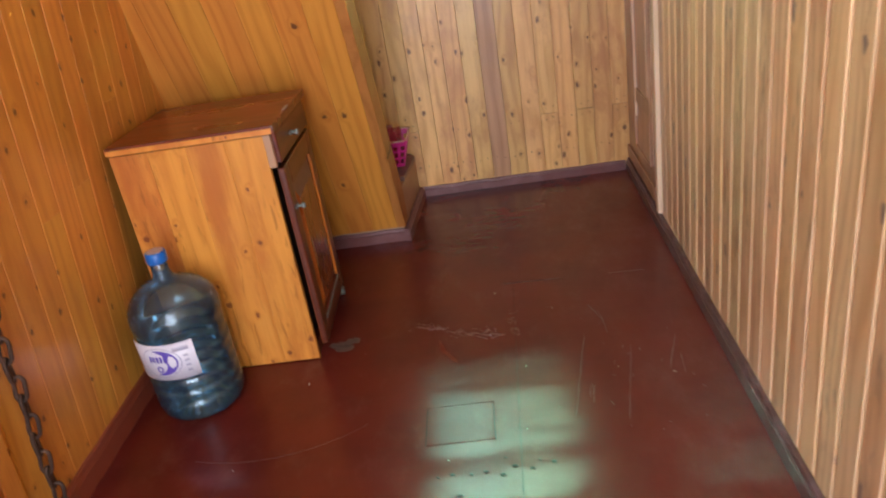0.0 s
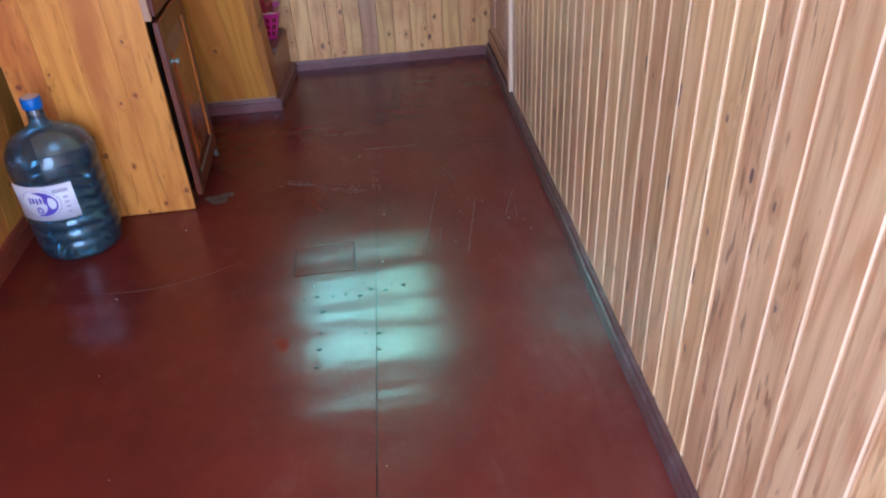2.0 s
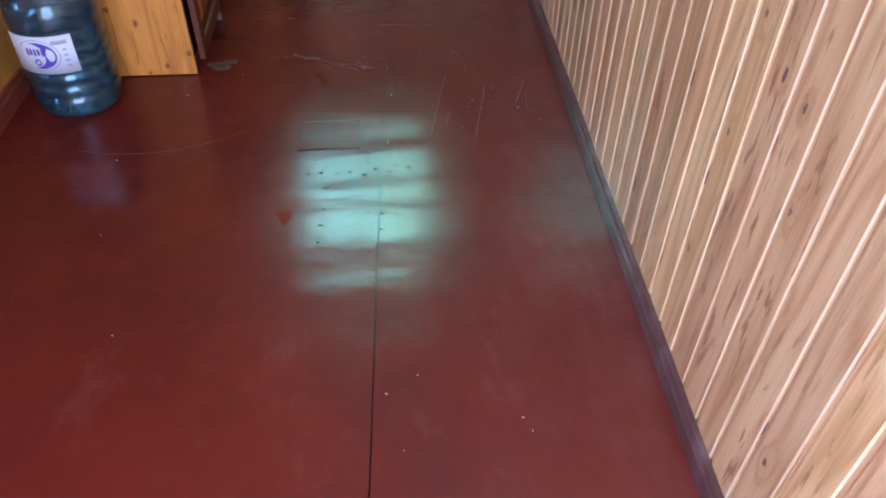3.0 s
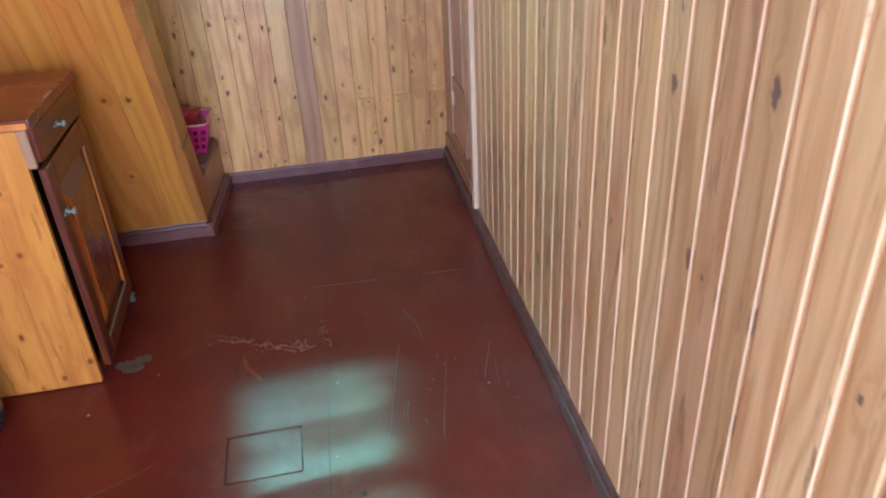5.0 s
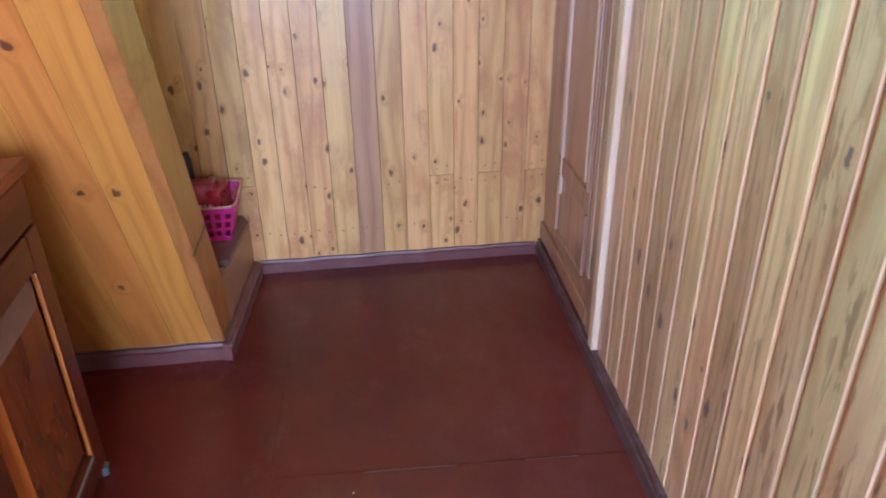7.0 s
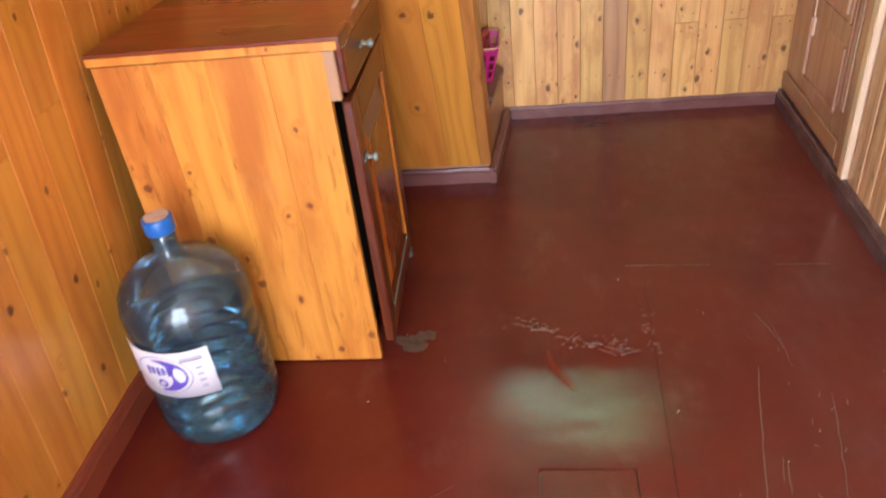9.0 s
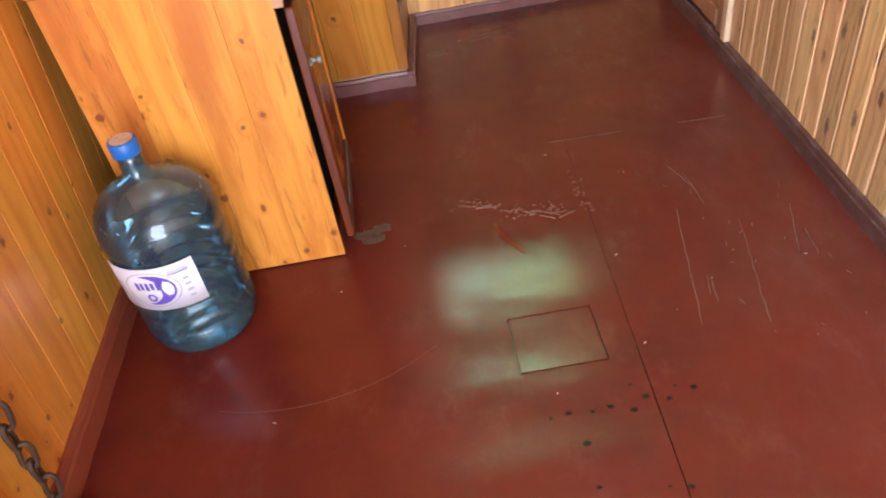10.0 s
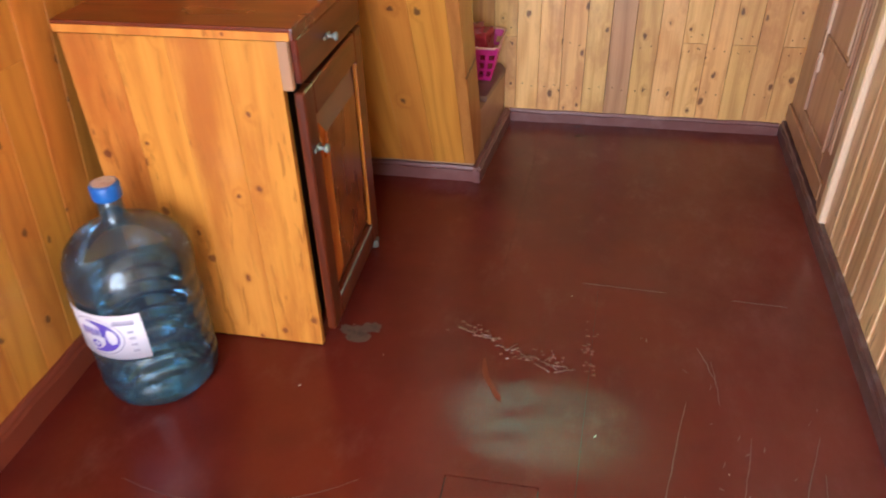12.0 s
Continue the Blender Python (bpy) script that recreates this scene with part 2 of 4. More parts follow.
STEP_BROWN = paint("step_paint", (0.19, 0.105, 0.075), (0.30, 0.19, 0.14), 0.4, 0.1, 0.5, 14.0)
STEP_PALE = paint("step_side", (0.42, 0.24, 0.13), (0.30, 0.15, 0.09), 0.45, 0.1, 0.5, 10.0)
# near-black; on the cabinet body and keyhole it stands in for shade
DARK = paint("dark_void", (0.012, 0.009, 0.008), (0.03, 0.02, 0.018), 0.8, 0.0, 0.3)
ENAMEL = paint("worn_enamel", (0.50, 0.48, 0.41), (0.26, 0.20, 0.13), 0.3, 0.4, 0.35, 60.0)
STEEL = paint("dull_steel", (0.62, 0.60, 0.57), (0.30, 0.25, 0.20), 0.28, 0.0, 0.35, 50.0, metal=1.0)
ZINC = paint("grey_metal", (0.23, 0.27, 0.24), (0.12, 0.12, 0.10), 0.5, 0.0, 0.5, 60.0, metal=0.3)
RUST = paint("rusty_iron", (0.075, 0.045, 0.030), (0.17, 0.09, 0.05), 0.6, 0.0, 0.7, 70.0, metal=0.5, bump=0.5)
MAGENTA = paint("magenta_plastic", (0.66, 0.030, 0.26), (0.52, 0.02, 0.18), 0.35, 0.1, 0.2, 30.0)
RIM = paint("rim_plastic", (0.74, 0.42, 0.32), (0.62, 0.26, 0.24), 0.35, 0.1, 0.2, 30.0)
RED_PACK = paint("red_packet", (0.34, 0.012, 0.030), (0.50, 0.05, 0.07), 0.3, 0.3, 0.4, 40.0)
WHITE_INK = paint("white_print", (0.62, 0.52, 0.52), (0.5, 0.4, 0.4), 0.5)
BLACK_BAG = paint("black_plastic", (0.014, 0.013, 0.014), (0.03, 0.028, 0.028), 0.35, 0.2, 0.3, 30.0)
CAP_BLUE = paint("cap_blue", (0.015, 0.13, 0.46), (0.04, 0.20, 0.52), 0.35, 0.1, 0.2, 60.0)
CAP_TOP = paint("cap_label", (0.60, 0.50, 0.44), (0.40, 0.22, 0.14), 0.45, 0.0, 0.7, 90.0)
LABEL_WHITE = paint("label_paper", (0.72, 0.70, 0.76), (0.62, 0.60, 0.68), 0.45, 0.1, 0.2, 30.0)
LABEL_PURPLE = paint("label_purple", (0.115, 0.075, 0.42), (0.20, 0.15, 0.50), 0.45, 0.1, 0.2, 40.0)
LABEL_GREY = paint("label_grey", (0.42, 0.40, 0.50), (0.52, 0.5, 0.58), 0.45, 0.1, 0.2, 40.0)
BARE = paint("bare_board", (0.105, 0.058, 0.040), (0.035, 0.016, 0.011), 0.6, 0.0, 0.9, 45.0)
CHIP = paint("red_primer", (0.170, 0.024, 0.009), (0.12, 0.015, 0.006), 0.55, 0.0, 0.4, 80.0)
CHIP.node_tree.nodes["Principled BSDF"].inputs["Specular IOR Level"].default_value = 0.08
PIT = paint("pit_shadow", (0.020, 0.007, 0.005), (0.035, 0.012, 0.009), 0.7, 0.0, 0.3)
PIT.node_tree.nodes["Principled BSDF"].inputs["Specular IOR Level"].default_value = 0.1
# floor paint made paler, to put the glints of lifted edges into colour
RIDGE_GLINT = paint("lifted_paint_glint", (0.155, 0.052, 0.038), (0.11, 0.022, 0.016), 0.20, 0.6, 0.6, 60.0)
SCRATCH = paint("scratched_paint", (0.15, 0.062, 0.052), (0.105, 0.030, 0.024), 0.5, 0.0, 0.5, 80.0)
CRACK = paint("filled_crack", (0.46, 0.27, 0.14), (0.36, 0.18, 0.08), 0.5)
CRUMB = paint("pale_crumbs", (0.46, 0.36, 0.29), (0.34, 0.22, 0.17), 0.6)
# pale so that the unseen ceiling throws light back into the corners
CEILING_BOUNCE = paint("ceiling_bounce", (0.80, 0.77, 0.71), (0.70, 0.66, 0.58), 0.6)
OUTER = paint("outer_wall", (0.42, 0.32, 0.22), (0.34, 0.25, 0.17), 0.6)
FRAME_PAINT = paint("window_paint", (0.55, 0.42, 0.28), (0.45, 0.32, 0.2), 0.4)


def clear_pane():
    n = Nodes("window_glass")
    tr = n.add("ShaderNodeBsdfTransparent", (), Color=(0.96, 0.98, 0.97, 1))
    gl = n.add("ShaderNodeBsdfGlossy", (), Roughness=0.02)
    mix = n.add("ShaderNodeMixShader", (), i0=n.math("MULTIPLY", n.add("ShaderNodeFresnel", (), IOR=1.45).outputs[0], 1.0), i1=tr.outputs[0], i2=gl.outputs[0])
    n.tree.links.new(mix.outputs[0], n.out.inputs[0])
    return n.mat


def bottle_shell():
    n = Nodes("bottle_plastic")
    co = n.add("ShaderNodeTexCoord").outputs["Object"]
    scuff = n.ramp(n.noise(co, 60.0, 4.0), 0.55, 0.8)
    tr = n.add("ShaderNodeBsdfTransparent", (), Color=(0.68, 0.83, 0.90, 1))
    gl = n.add("ShaderNodeBsdfGlossy", (), Roughness=n.math("ADD", n.math("MULTIPLY", scuff, 0.25), 0.14), Color=(0.80, 0.88, 0.90, 1))
    df = n.add("ShaderNodeBsdfDiffuse", (), Color=(0.14, 0.26, 0.36, 1))
    body = n.add("ShaderNodeMixShader", (), i0=n.math("ADD", n.math("MULTIPLY", scuff, 0.12), 0.12), i1=tr.outputs[0], i2=df.outputs[0])
    fres = n.math("ADD", n.add("ShaderNodeFresnel", (), IOR=1.55).outputs[0], 0.02, True)
    mix = n.add("ShaderNodeMixShader", (), i0=fres, i1=body.outputs[0], i2=gl.outputs[0])
    n.tree.links.new(mix.outputs[0], n.out.inputs[0])
    return n.mat


def water():
    n = Nodes("water")
    tr = n.add("ShaderNodeBsdfTransparent", (), Color=(0.62, 0.80, 0.86, 1))
    gl = n.add("ShaderNodeBsdfGlossy", (), Roughness=0.04)
    mix = n.add("ShaderNodeMixShader", (), i0=n.add("ShaderNodeFresnel", (), IOR=1.33).outputs[0], i1=tr.outputs[0], i2=gl.outputs[0])
    n.tree.links.new(mix.outputs[0], n.out.inputs[0])
    return n.mat


def outside_view():
    """Garden and sky, far beyond the window."""
    n = Nodes("garden_backdrop")
    co = n.add("ShaderNodeTexCoord").outputs["Object"]
    sep = n.add("ShaderNodeSeparateXYZ", (), Vector=co)
    leaf = n.noise(co, 1.3, 5.0, 0.65)
    side = n.ramp(n.math("ADD", sep.outputs[0], n.math("MULTIPLY", n.math("SUBTRACT", leaf, 0.5), 1.2)), -0.5, 0.9)
    col = n.mix(side, (0.50, 1.0, 0.70), (0.55, 1.0, 0.44))
    col = n.mix(n.math("MULTIPLY", n.ramp(leaf, 0.52, 0.72), 0.6), col, (0.26, 0.46, 0.28))
    em = n.add("ShaderNodeEmission", (), Color=col, Strength=BACKDROP)
    n.tree.links.new(em.outputs[0], n.out.inputs[0])
    return n.mat


BACKDROP = 29.0
GLASS, SHELL, WATER, GARDEN = clear_pane(), bottle_shell(), water(), outside_view()

# ---- mesh helpers ----


def mesh_of(bm, name, *mats):
    me = bpy.data.meshes.new(name)
    bmesh.ops.recalc_face_normals(bm, faces=bm.faces)
    bm.to_mesh(me)
    bm.free()
    for m in mats:
        me.materials.append(m)
    return me


def part(name, bm, material, parent=None, label="", m=None):
    mats = material if isinstance(material, tuple) else (material,)
    ob = new(name, mesh_of(bm, name, *mats))
    ob.parent = parent
    if m is not None:
        ob.matrix_basis = m
    return tagged(ob, label)


def piece(name, me, parent, m):
    ob = new(name, me)
    ob.parent = parent
    ob.matrix_basis = m
    return ob


def empty(name, m, label, category, group="", kind=""):
    ob = new(name)
    ob.empty_display_size = 0.1
    ob.matrix_basis = m
    return tagged(ob, label, category, group, kind)


def block(x0, x1, y0, y1, z0, z1, bevel=0.0, seg=1, bm=None):
    bm = bm or bmesh.new()
    before = set(bm.verts)
    bmesh.ops.create_cube(bm, size=1.0)
    vs = [v for v in bm.verts if v not in before]
    for v in vs:
        v.co = Vector(((x0 + x1) / 2 + v.co.x * (x1 - x0), (y0 + y1) / 2 + v.co.y * (y1 - y0), (z0 + z1) / 2 + v.co.z * (z1 - z0)))
    if bevel:
        es = {e for v in vs for e in v.link_edges}
        bmesh.ops.bevel(bm, geom=list(es), offset=bevel, segments=seg, affect="EDGES", profile=0.6)
    return bm


def prism(outline, a0, a1, axis="z", bm=None):
    """An outline of 2D points pushed along an axis: (x, y) for z, (y, z) for x, (x, z) for y."""
    bm = bm or bmesh.new()

    def at(p, a):
        return {"z": (p[0], p[1], a), "x": (a, p[0], p[1]), "y": (p[0], a, p[1])}[axis]
    lo = [bm.verts.new(at(p, a0)) for p in outline]
    hi = [bm.verts.new(at(p, a1)) for p in outline]
    k = len(outline)
    bm.faces.new(lo)
    bm.faces.new(hi[::-1])
    for i in range(k):
        bm.faces.new((lo[i], lo[(i + 1) % k], hi[(i + 1) % k], hi[i]))
    return bm


def lathe(profile, seg=40, bm=None, smooth=True, origin=(0, 0, 0)):
    bm = bm or bmesh.new()
    rings = []
    for r, z in profile:
        ring = []
        for i in range(seg):
            a = 2 * math.pi * i / seg
            ring.append(bm.verts.new((origin[0] + r * math.cos(a), origin[1] + r * math.sin(a), origin[2] + z)))
        rings.append(ring)
    for lo, hi in zip(rings, rings[1:]):
        for i in range(seg):
            f = bm.faces.new((lo[i], lo[(i + 1) % seg], hi[(i + 1) % seg], hi[i]))
            f.smooth = smooth
    bm.faces.new(rings[0])
    bm.faces.new(rings[-1])
    return bm


def tube(points, radius, seg=10, closed=False, bm=None):
    """A round bar along a line of points."""
    bm = bm or bmesh.new()
    pts = [Vector(p) for p in points]
    k = len(pts)
    rings = []
    side = None
    for i, p in enumerate(pts):
        ahead = pts[(i + 1) % k] if closed or i + 1 < k else p
        behind = pts[i - 1] if closed or i else p
        way = (ahead - behind).normalized()
        if side is None:
            side = way.orthogonal().normalized()
        side = (side - way * side.dot(way)).normalized()
        up = way.cross(side)
        rings.append([bm.verts.new(p + radius * (math.cos(a) * side + math.sin(a) * up)) for a in (2 * math.pi * j / seg for j in range(seg))])
    for i in range(k if closed else k - 1):
        lo, hi = rings[i], rings[(i + 1) % k]
        for j in range(seg):
            f = bm.faces.new((lo[j], lo[(j + 1) % seg], hi[(j + 1) % seg], hi[j]))
            f.smooth = True
    if not closed:
        bm.faces.new(rings[0])
        bm.faces.new(rings[-1][::-1])
    return bm


def moved(bm, m):
    bmesh.ops.transform(bm, matrix=m, verts=bm.verts)
    return bm


# ---- plan ----
LEFT, BACK, FRONT, CEIL = -1.135, 3.472, -0.85, 2.35
RIGHT0, SKEW = 0.528, 0.033
LEAN = 5.26  # the wall on this side leans into the room
TURN = -math.degrees(math.atan(SKEW))


def right_x(y):
    return RIGHT0 + SKEW * y


# ---- structure: floor, walls, ceiling, window ----
floor = part("floor", block(LEFT - 0.1, 0.78, FRONT - 0.1, BACK + 0.1, -0.12, -0.012), DARK)
tagged(floor, "brown glossy painted hardboard floor with scratches", "floor", kind="structure")

wall_right = empty("wall_right", pose(RIGHT0, 0, 0, 0, 0, TURN), "tan vertical pine boards with pale grooves", "wall", kind="structure")
part("wall_core", block(0.016, 0.12, FRONT - 0.1, BACK + 0.15, -0.02, CEIL), OUTER, wall_right)
wall_left = empty("wall_left", pose(LEFT, 0, 0, 0, LEAN, 0), "orange varnished vertical pine board wall", "wall", kind="structure")
OY0, OY1, OZ = 0.58, 1.29, 2.02
for y0, y1, z0 in ((FRONT - 0.1, OY0, -0.02), (OY1, BACK + 0.1, -0.02), (OY0, OY1, OZ)):
    part("wall_core", block(-0.12, -0.016, y0, y1, z0, CEIL), OUTER, wall_left)
for y0, y1 in ((OY0 - 0.001, OY0 + 0.03), (OY1 - 0.03, OY1 + 0.001)):
    part("door_jamb", block(-0.12, 0.004, y0, y1, -0.01, OZ, 0.003), PINE_LEFT, wall_left)

WX0, WX1, WZ0, WZ1 = -0.57, 0.28, 1.25, 2.00
wall_back = empty("wall_back", pose(0, BACK, 0), "pale yellow vertical pine board wall with knots", "wall", kind="structure")
for x0, x1, z0, z1 in ((LEFT - 0.1, WX0, -0.02, CEIL), (WX1, 0.78, -0.02, CEIL), (WX0, WX1, -0.02, WZ0), (WX0, WX1, WZ1, CEIL)):
    part("wall_core", block(x0, x1, 0.016, 0.12, z0, z1), OUTER, wall_back)

EX0, EX1, EZ = -1.04, 0.36, 2.14
wall_front = empty("wall_front", pose(0, FRONT, 0), "plain wall round the open entrance", "wall", kind="structure")
for x0, x1, z0, z1 in ((LEFT - 0.1, EX0, -0.02, CEIL), (EX1, 0.78, -0.02, CEIL), (EX0, EX1, EZ, CEIL)):
    part("wall_core", block(x0, x1, -0.10, 0.0, z0, z1), PINE_BACK, wall_front)

# closes the room out of view; its white is chosen for bounce light
ceiling = part("ceiling", block(LEFT - 0.1, 0.78, FRONT - 0.1, BACK + 0.12, CEIL, CEIL + 0.08), CEILING_BOUNCE)
tagged(ceiling, "plain unseen ceiling, white to bounce light", "ceiling", kind="structure")

window_1 = empty("window_1", pose(0, BACK, 0), "small wooden window with four panes", "window", kind="structure")
for x0, x1, z0, z1 in ((WX0, WX0 + 0.045, WZ0, WZ1), (WX1 - 0.045, WX1, WZ0, WZ1), (WX0 + 0.045, WX1 - 0.045, WZ0, WZ0 + 0.045), (WX0 + 0.045, WX1 - 0.045, WZ1 - 0.045, WZ1)):
    part("window_frame", block(x0, x1, 0.02, 0.10, z0, z1, 0.004), FRAME_PAINT, window_1)
MX = -0.13
ROWS = (WZ0 + 0.045, 1.52, WZ1 - 0.045)
TR = 0.055
for z in ROWS[1:2]:
    part("muntin", block(WX0 + 0.045, WX1 - 0.045, 0.035, 0.075, z - TR, z + TR, 0.003), FRAME_PAINT, window_1)
for i in range(2):
    part("muntin", block(MX - 0.016, MX + 0.016, 0.04, 0.07, ROWS[i] + (TR if i else 0), ROWS[i + 1] - (TR if i < 1 else 0), 0.003), FRAME_PAINT, window_1)
    for x0, x1 in ((WX0 + 0.045, MX - 0.016), (MX + 0.016, WX1 - 0.045)):
        pane = part("pane", block(x0, x1, 0.053, 0.057, ROWS[i] + (TR if i else 0), ROWS[i + 1] - (TR if i < 1 else 0)), GLASS, window_1)
        pane.visible_shadow = False
backdrop = part("backdrop", block(-7.0, 7.0, 0.0, 0.02, -0.6, 11.0), GARDEN, None, "", pose(0, BACK + 4.0, 0))
tagged(backdrop, "bright garden greenery and sky outside", "backdrop", kind="structure")
ground = part("ground", block(-40, 40, -40, 40, -0.5, -0.13), OUTER)
tagged(ground, "plain earth ground outside the house", "ground", kind="structure")

# right-hand door at the far end of the board wall, in the wall's own frame
D0, D1, DZ = 2.80, BACK - 0.004, 2.02
door_1 = empty("door_1", pose(RIGHT0, 0, 0, 0, 0, TURN), "closed brown panelled wooden door in the wall", "door", kind="structure")
part("casing", block(-0.014, 0.016, D0, D0 + 0.036, 0.05, DZ, 0.003), PALE_TRIM, door_1, "pale bare pine casing strip")
part("jamb", block(-0.004, 0.016, D0 + 0.037, D0 + 0.10, 0.05, DZ, 0.003), BROWN_DOOR, door_1)
part("stile", block(0.004, 0.016, D0 + 0.104, D0 + 0.19, 0.062, DZ, 0.002), BROWN_DOOR, door_1)
part("stile", block(0.004, 0.016, D1 - 0.15, D1, 0.062, DZ, 0.002), BROWN_DOOR, door_1)
for z0, z1 in ((0.062, 0.165), (0.36, 0.42), (1.15, 1.25), (1.88, DZ)):
    part("rail", block(0.004, 0.016, D0 + 0.191, D1 - 0.151, z0, z1, 0.002), BROWN_DOOR, door_1)
for z0, z1 in ((0.165, 0.36), (0.42, 1.15), (1.25, 1.88)):
    part("panel", block(0.010, 0.016, D0 + 0.191, D1 - 0.151, z0 + 0.001, z1 - 0.001), BROWN_DOOR, door_1)
    for y0, y1 in ((D0 + 0.195, D0 + 0.212), (D1 - 0.172, D1 - 0.155)):
        part("moulding", block(0.000, 0.010, y0, y1, z0 + 0.004, z1 - 0.004, 0.004, 2), BROWN_DOOR, door_1)
for y in (D0 + 0.118, D0 + 0.138, D0 + 0.165):
    part("bead", block(-0.001, 0.004, y, y + 0.007, 0.20, DZ - 0.05, 0.002), PALE_TRIM if y < D0 + 0.12 else BROWN_DOOR, door_1)
part("panel_edge", block(0.001, 0.010, D0 + 0.228, D0 + 0.240, 0.44, 1.13, 0.002), PALE_TRIM, door_1, "pale edge of the door panel")
part("panel_edge", block(0.001, 0.010, D1 - 0.19, D1 - 0.182, 0.30, 1.13, 0.002), PALE_TRIM, door_1)
part("kick_board", block(-0.006, 0.003, D0 + 0.104, D1, 0.062, 0.118, 0.002), STEP_PALE, door_1, "greyish worn bottom board")


def skirting(name, p0, p1, mat, label, h=0.058, th=0.022, parent=None):
    """A moulded board along the floor from p0 to p1; the room lies to the left of that way."""
    a, b = Vector((*p0, 0)), Vector((*p1, 0))
    length = (b - a).length
    prof = [(0.0, -0.004), (-th, -0.004), (-th, h * 0.72), (-th * 0.62, h * 0.76), (-th * 0.58, h * 0.83), (-th * 0.80, h * 0.88), (-th * 0.62, h), (0.0, h)]
    bm2 = bmesh.new()
    k = 14
    rings = []
    for i in range(k + 1):
        y = length * i / k
        w = 0.0012 * math.sin(i * 2.1 + length * 5)
        rings.append([bm2.verts.new((x + w, y, z + (w if z > 0.01 else 0))) for x, z in prof])
    for lo, hi in zip(rings, rings[1:]):
        for j in range(len(prof)):
            bm2.faces.new((lo[j], lo[(j + 1) % len(prof)], hi[(j + 1) % len(prof)], hi[j]))
    bm2.faces.new(rings[0])
    bm2.faces.new(rings[-1])
    ang = math.atan2(-(b - a).x, (b - a).y)
    ob = part(name, bm2, mat, parent, "", Matrix.Translation(a) @ Matrix.Rotation(ang, 4, "Z"))
    return tagged(ob, label, "baseboard", kind="structure")


skirting("baseboard", (right_x(FRONT), FRONT), (right_x(2.83), 2.83), SKIRT_DARK, "dark brown painted wooden baseboard, scuffed", 0.054, 0.019)
skirting("baseboard", (right_x(2.835) + 0.002, 2.835), (right_x(BACK) + 0.002, BACK), SKIRT_DARK, "dark brown painted strip under the door", 0.05, 0.020)
skirting("baseboard", (right_x(BACK) - 0.021, BACK), (-0.318, BACK), SKIRT, "mauve-brown painted wooden baseboard", 0.042, 0.014)
skirting("baseboard", (LEFT, 2.10), (LEFT, 1.37), SKIRT_WARM, "red-brown painted wooden baseboard", 0.07, 0.024)
skirting("baseboard", (LEFT, 0.57), (LEFT, FRONT), SKIRT_WARM, "red-brown painted wooden baseboard", 0.07, 0.024)

# ---- staircase with its foot block ----
SOFF, SLOPE = 3.011, 0.452
staircase = empty("staircase", pose(0, 0, 0), "steep pine staircase with boarded underside", "staircase")


def stair_y(z):
    return SOFF - SLOPE * z


TOPZ = 2.33
for x0, x1 in ((-0.404, -0.370), (-1.130, -1.098)):
    bm = prism([(stair_y(0.060), 0.060), (stair_y(0.060) + 0.165, 0.060), (stair_y(TOPZ) + 0.195, TOPZ), (stair_y(TOPZ), TOPZ)], x0, x1, "x")
    bmesh.ops.bevel(bm, geom=list(bm.edges), offset=0.002, segments=1, affect="EDGES")
    part("stringer", bm, STRINGER_SHADED, staircase)
length = (TOPZ - 0.060) * math.hypot(1, SLOPE)
lean = math.degrees(math.atan(SLOPE))
n_soff = 7
bw = (1.096 - 0.404) / n_soff
for i in range(n_soff):
    w = bw - 0.0004
    prof = [(-w / 2, 0.0010), (-w / 2 + 0.0010, 0.0), (w / 2 - 0.0010, 0.0), (w / 2, 0.0010), (w / 2, 0.014), (-w / 2, 0.014)]
    part("soffit_board", prism(prof, 0.0, length, "z"), PINE_STAIR, staircase, "", pose(-0.404 - bw * (i + 0.5), stair_y(0.060) + 0.002, 0.060, lean, 0, 0))
for i in range(8):
    z = 0.44 + 0.225 * i
    part("tread", block(-1.097, -0.405, stair_y(z) + 0.03, stair_y(z) + 0.19, z - 0.03, z, 0.004), STEP_BROWN, staircase)

foot_block = empty("step_block", pose(0, 0, 0), "low brown painted step at the foot of the stairs", "step")
bm = prism([(-1.13, 3.000), (-0.378, 3.000), (-0.338, BACK - 0.003), (-1.13, BACK - 0.003)], 0.0, 0.192, "z")
part("riser_box", bm, STEP_PALE, foot_block, "worn pale brown plank side")
bm = prism([(-1.13, 3.16), (-0.362, 3.16), (-0.330, BACK - 0.055), (-0.352, BACK - 0.003), (-1.13, BACK - 0.003)], 0.193, 0.214, "z")
bmesh.ops.bevel(bm, geom=list(bm.edges), offset=0.003, segments=2, affect="EDGES")
part("tread", bm, STEP_BROWN, foot_block, "worn brown painted tread")
skirting("baseboard", (-0.334, BACK - 0.022), (-0.377, 2.977), SKIRT, "dark brown painted baseboard round the step", 0.050)
skirting("baseboard", (-0.356, 2.999), (-1.12, 2.999), SKIRT, "mauve-brown painted baseboard under the stairs", 0.048, 0.016)

# ---- cabinet under the stairs ----


CW = 0.437


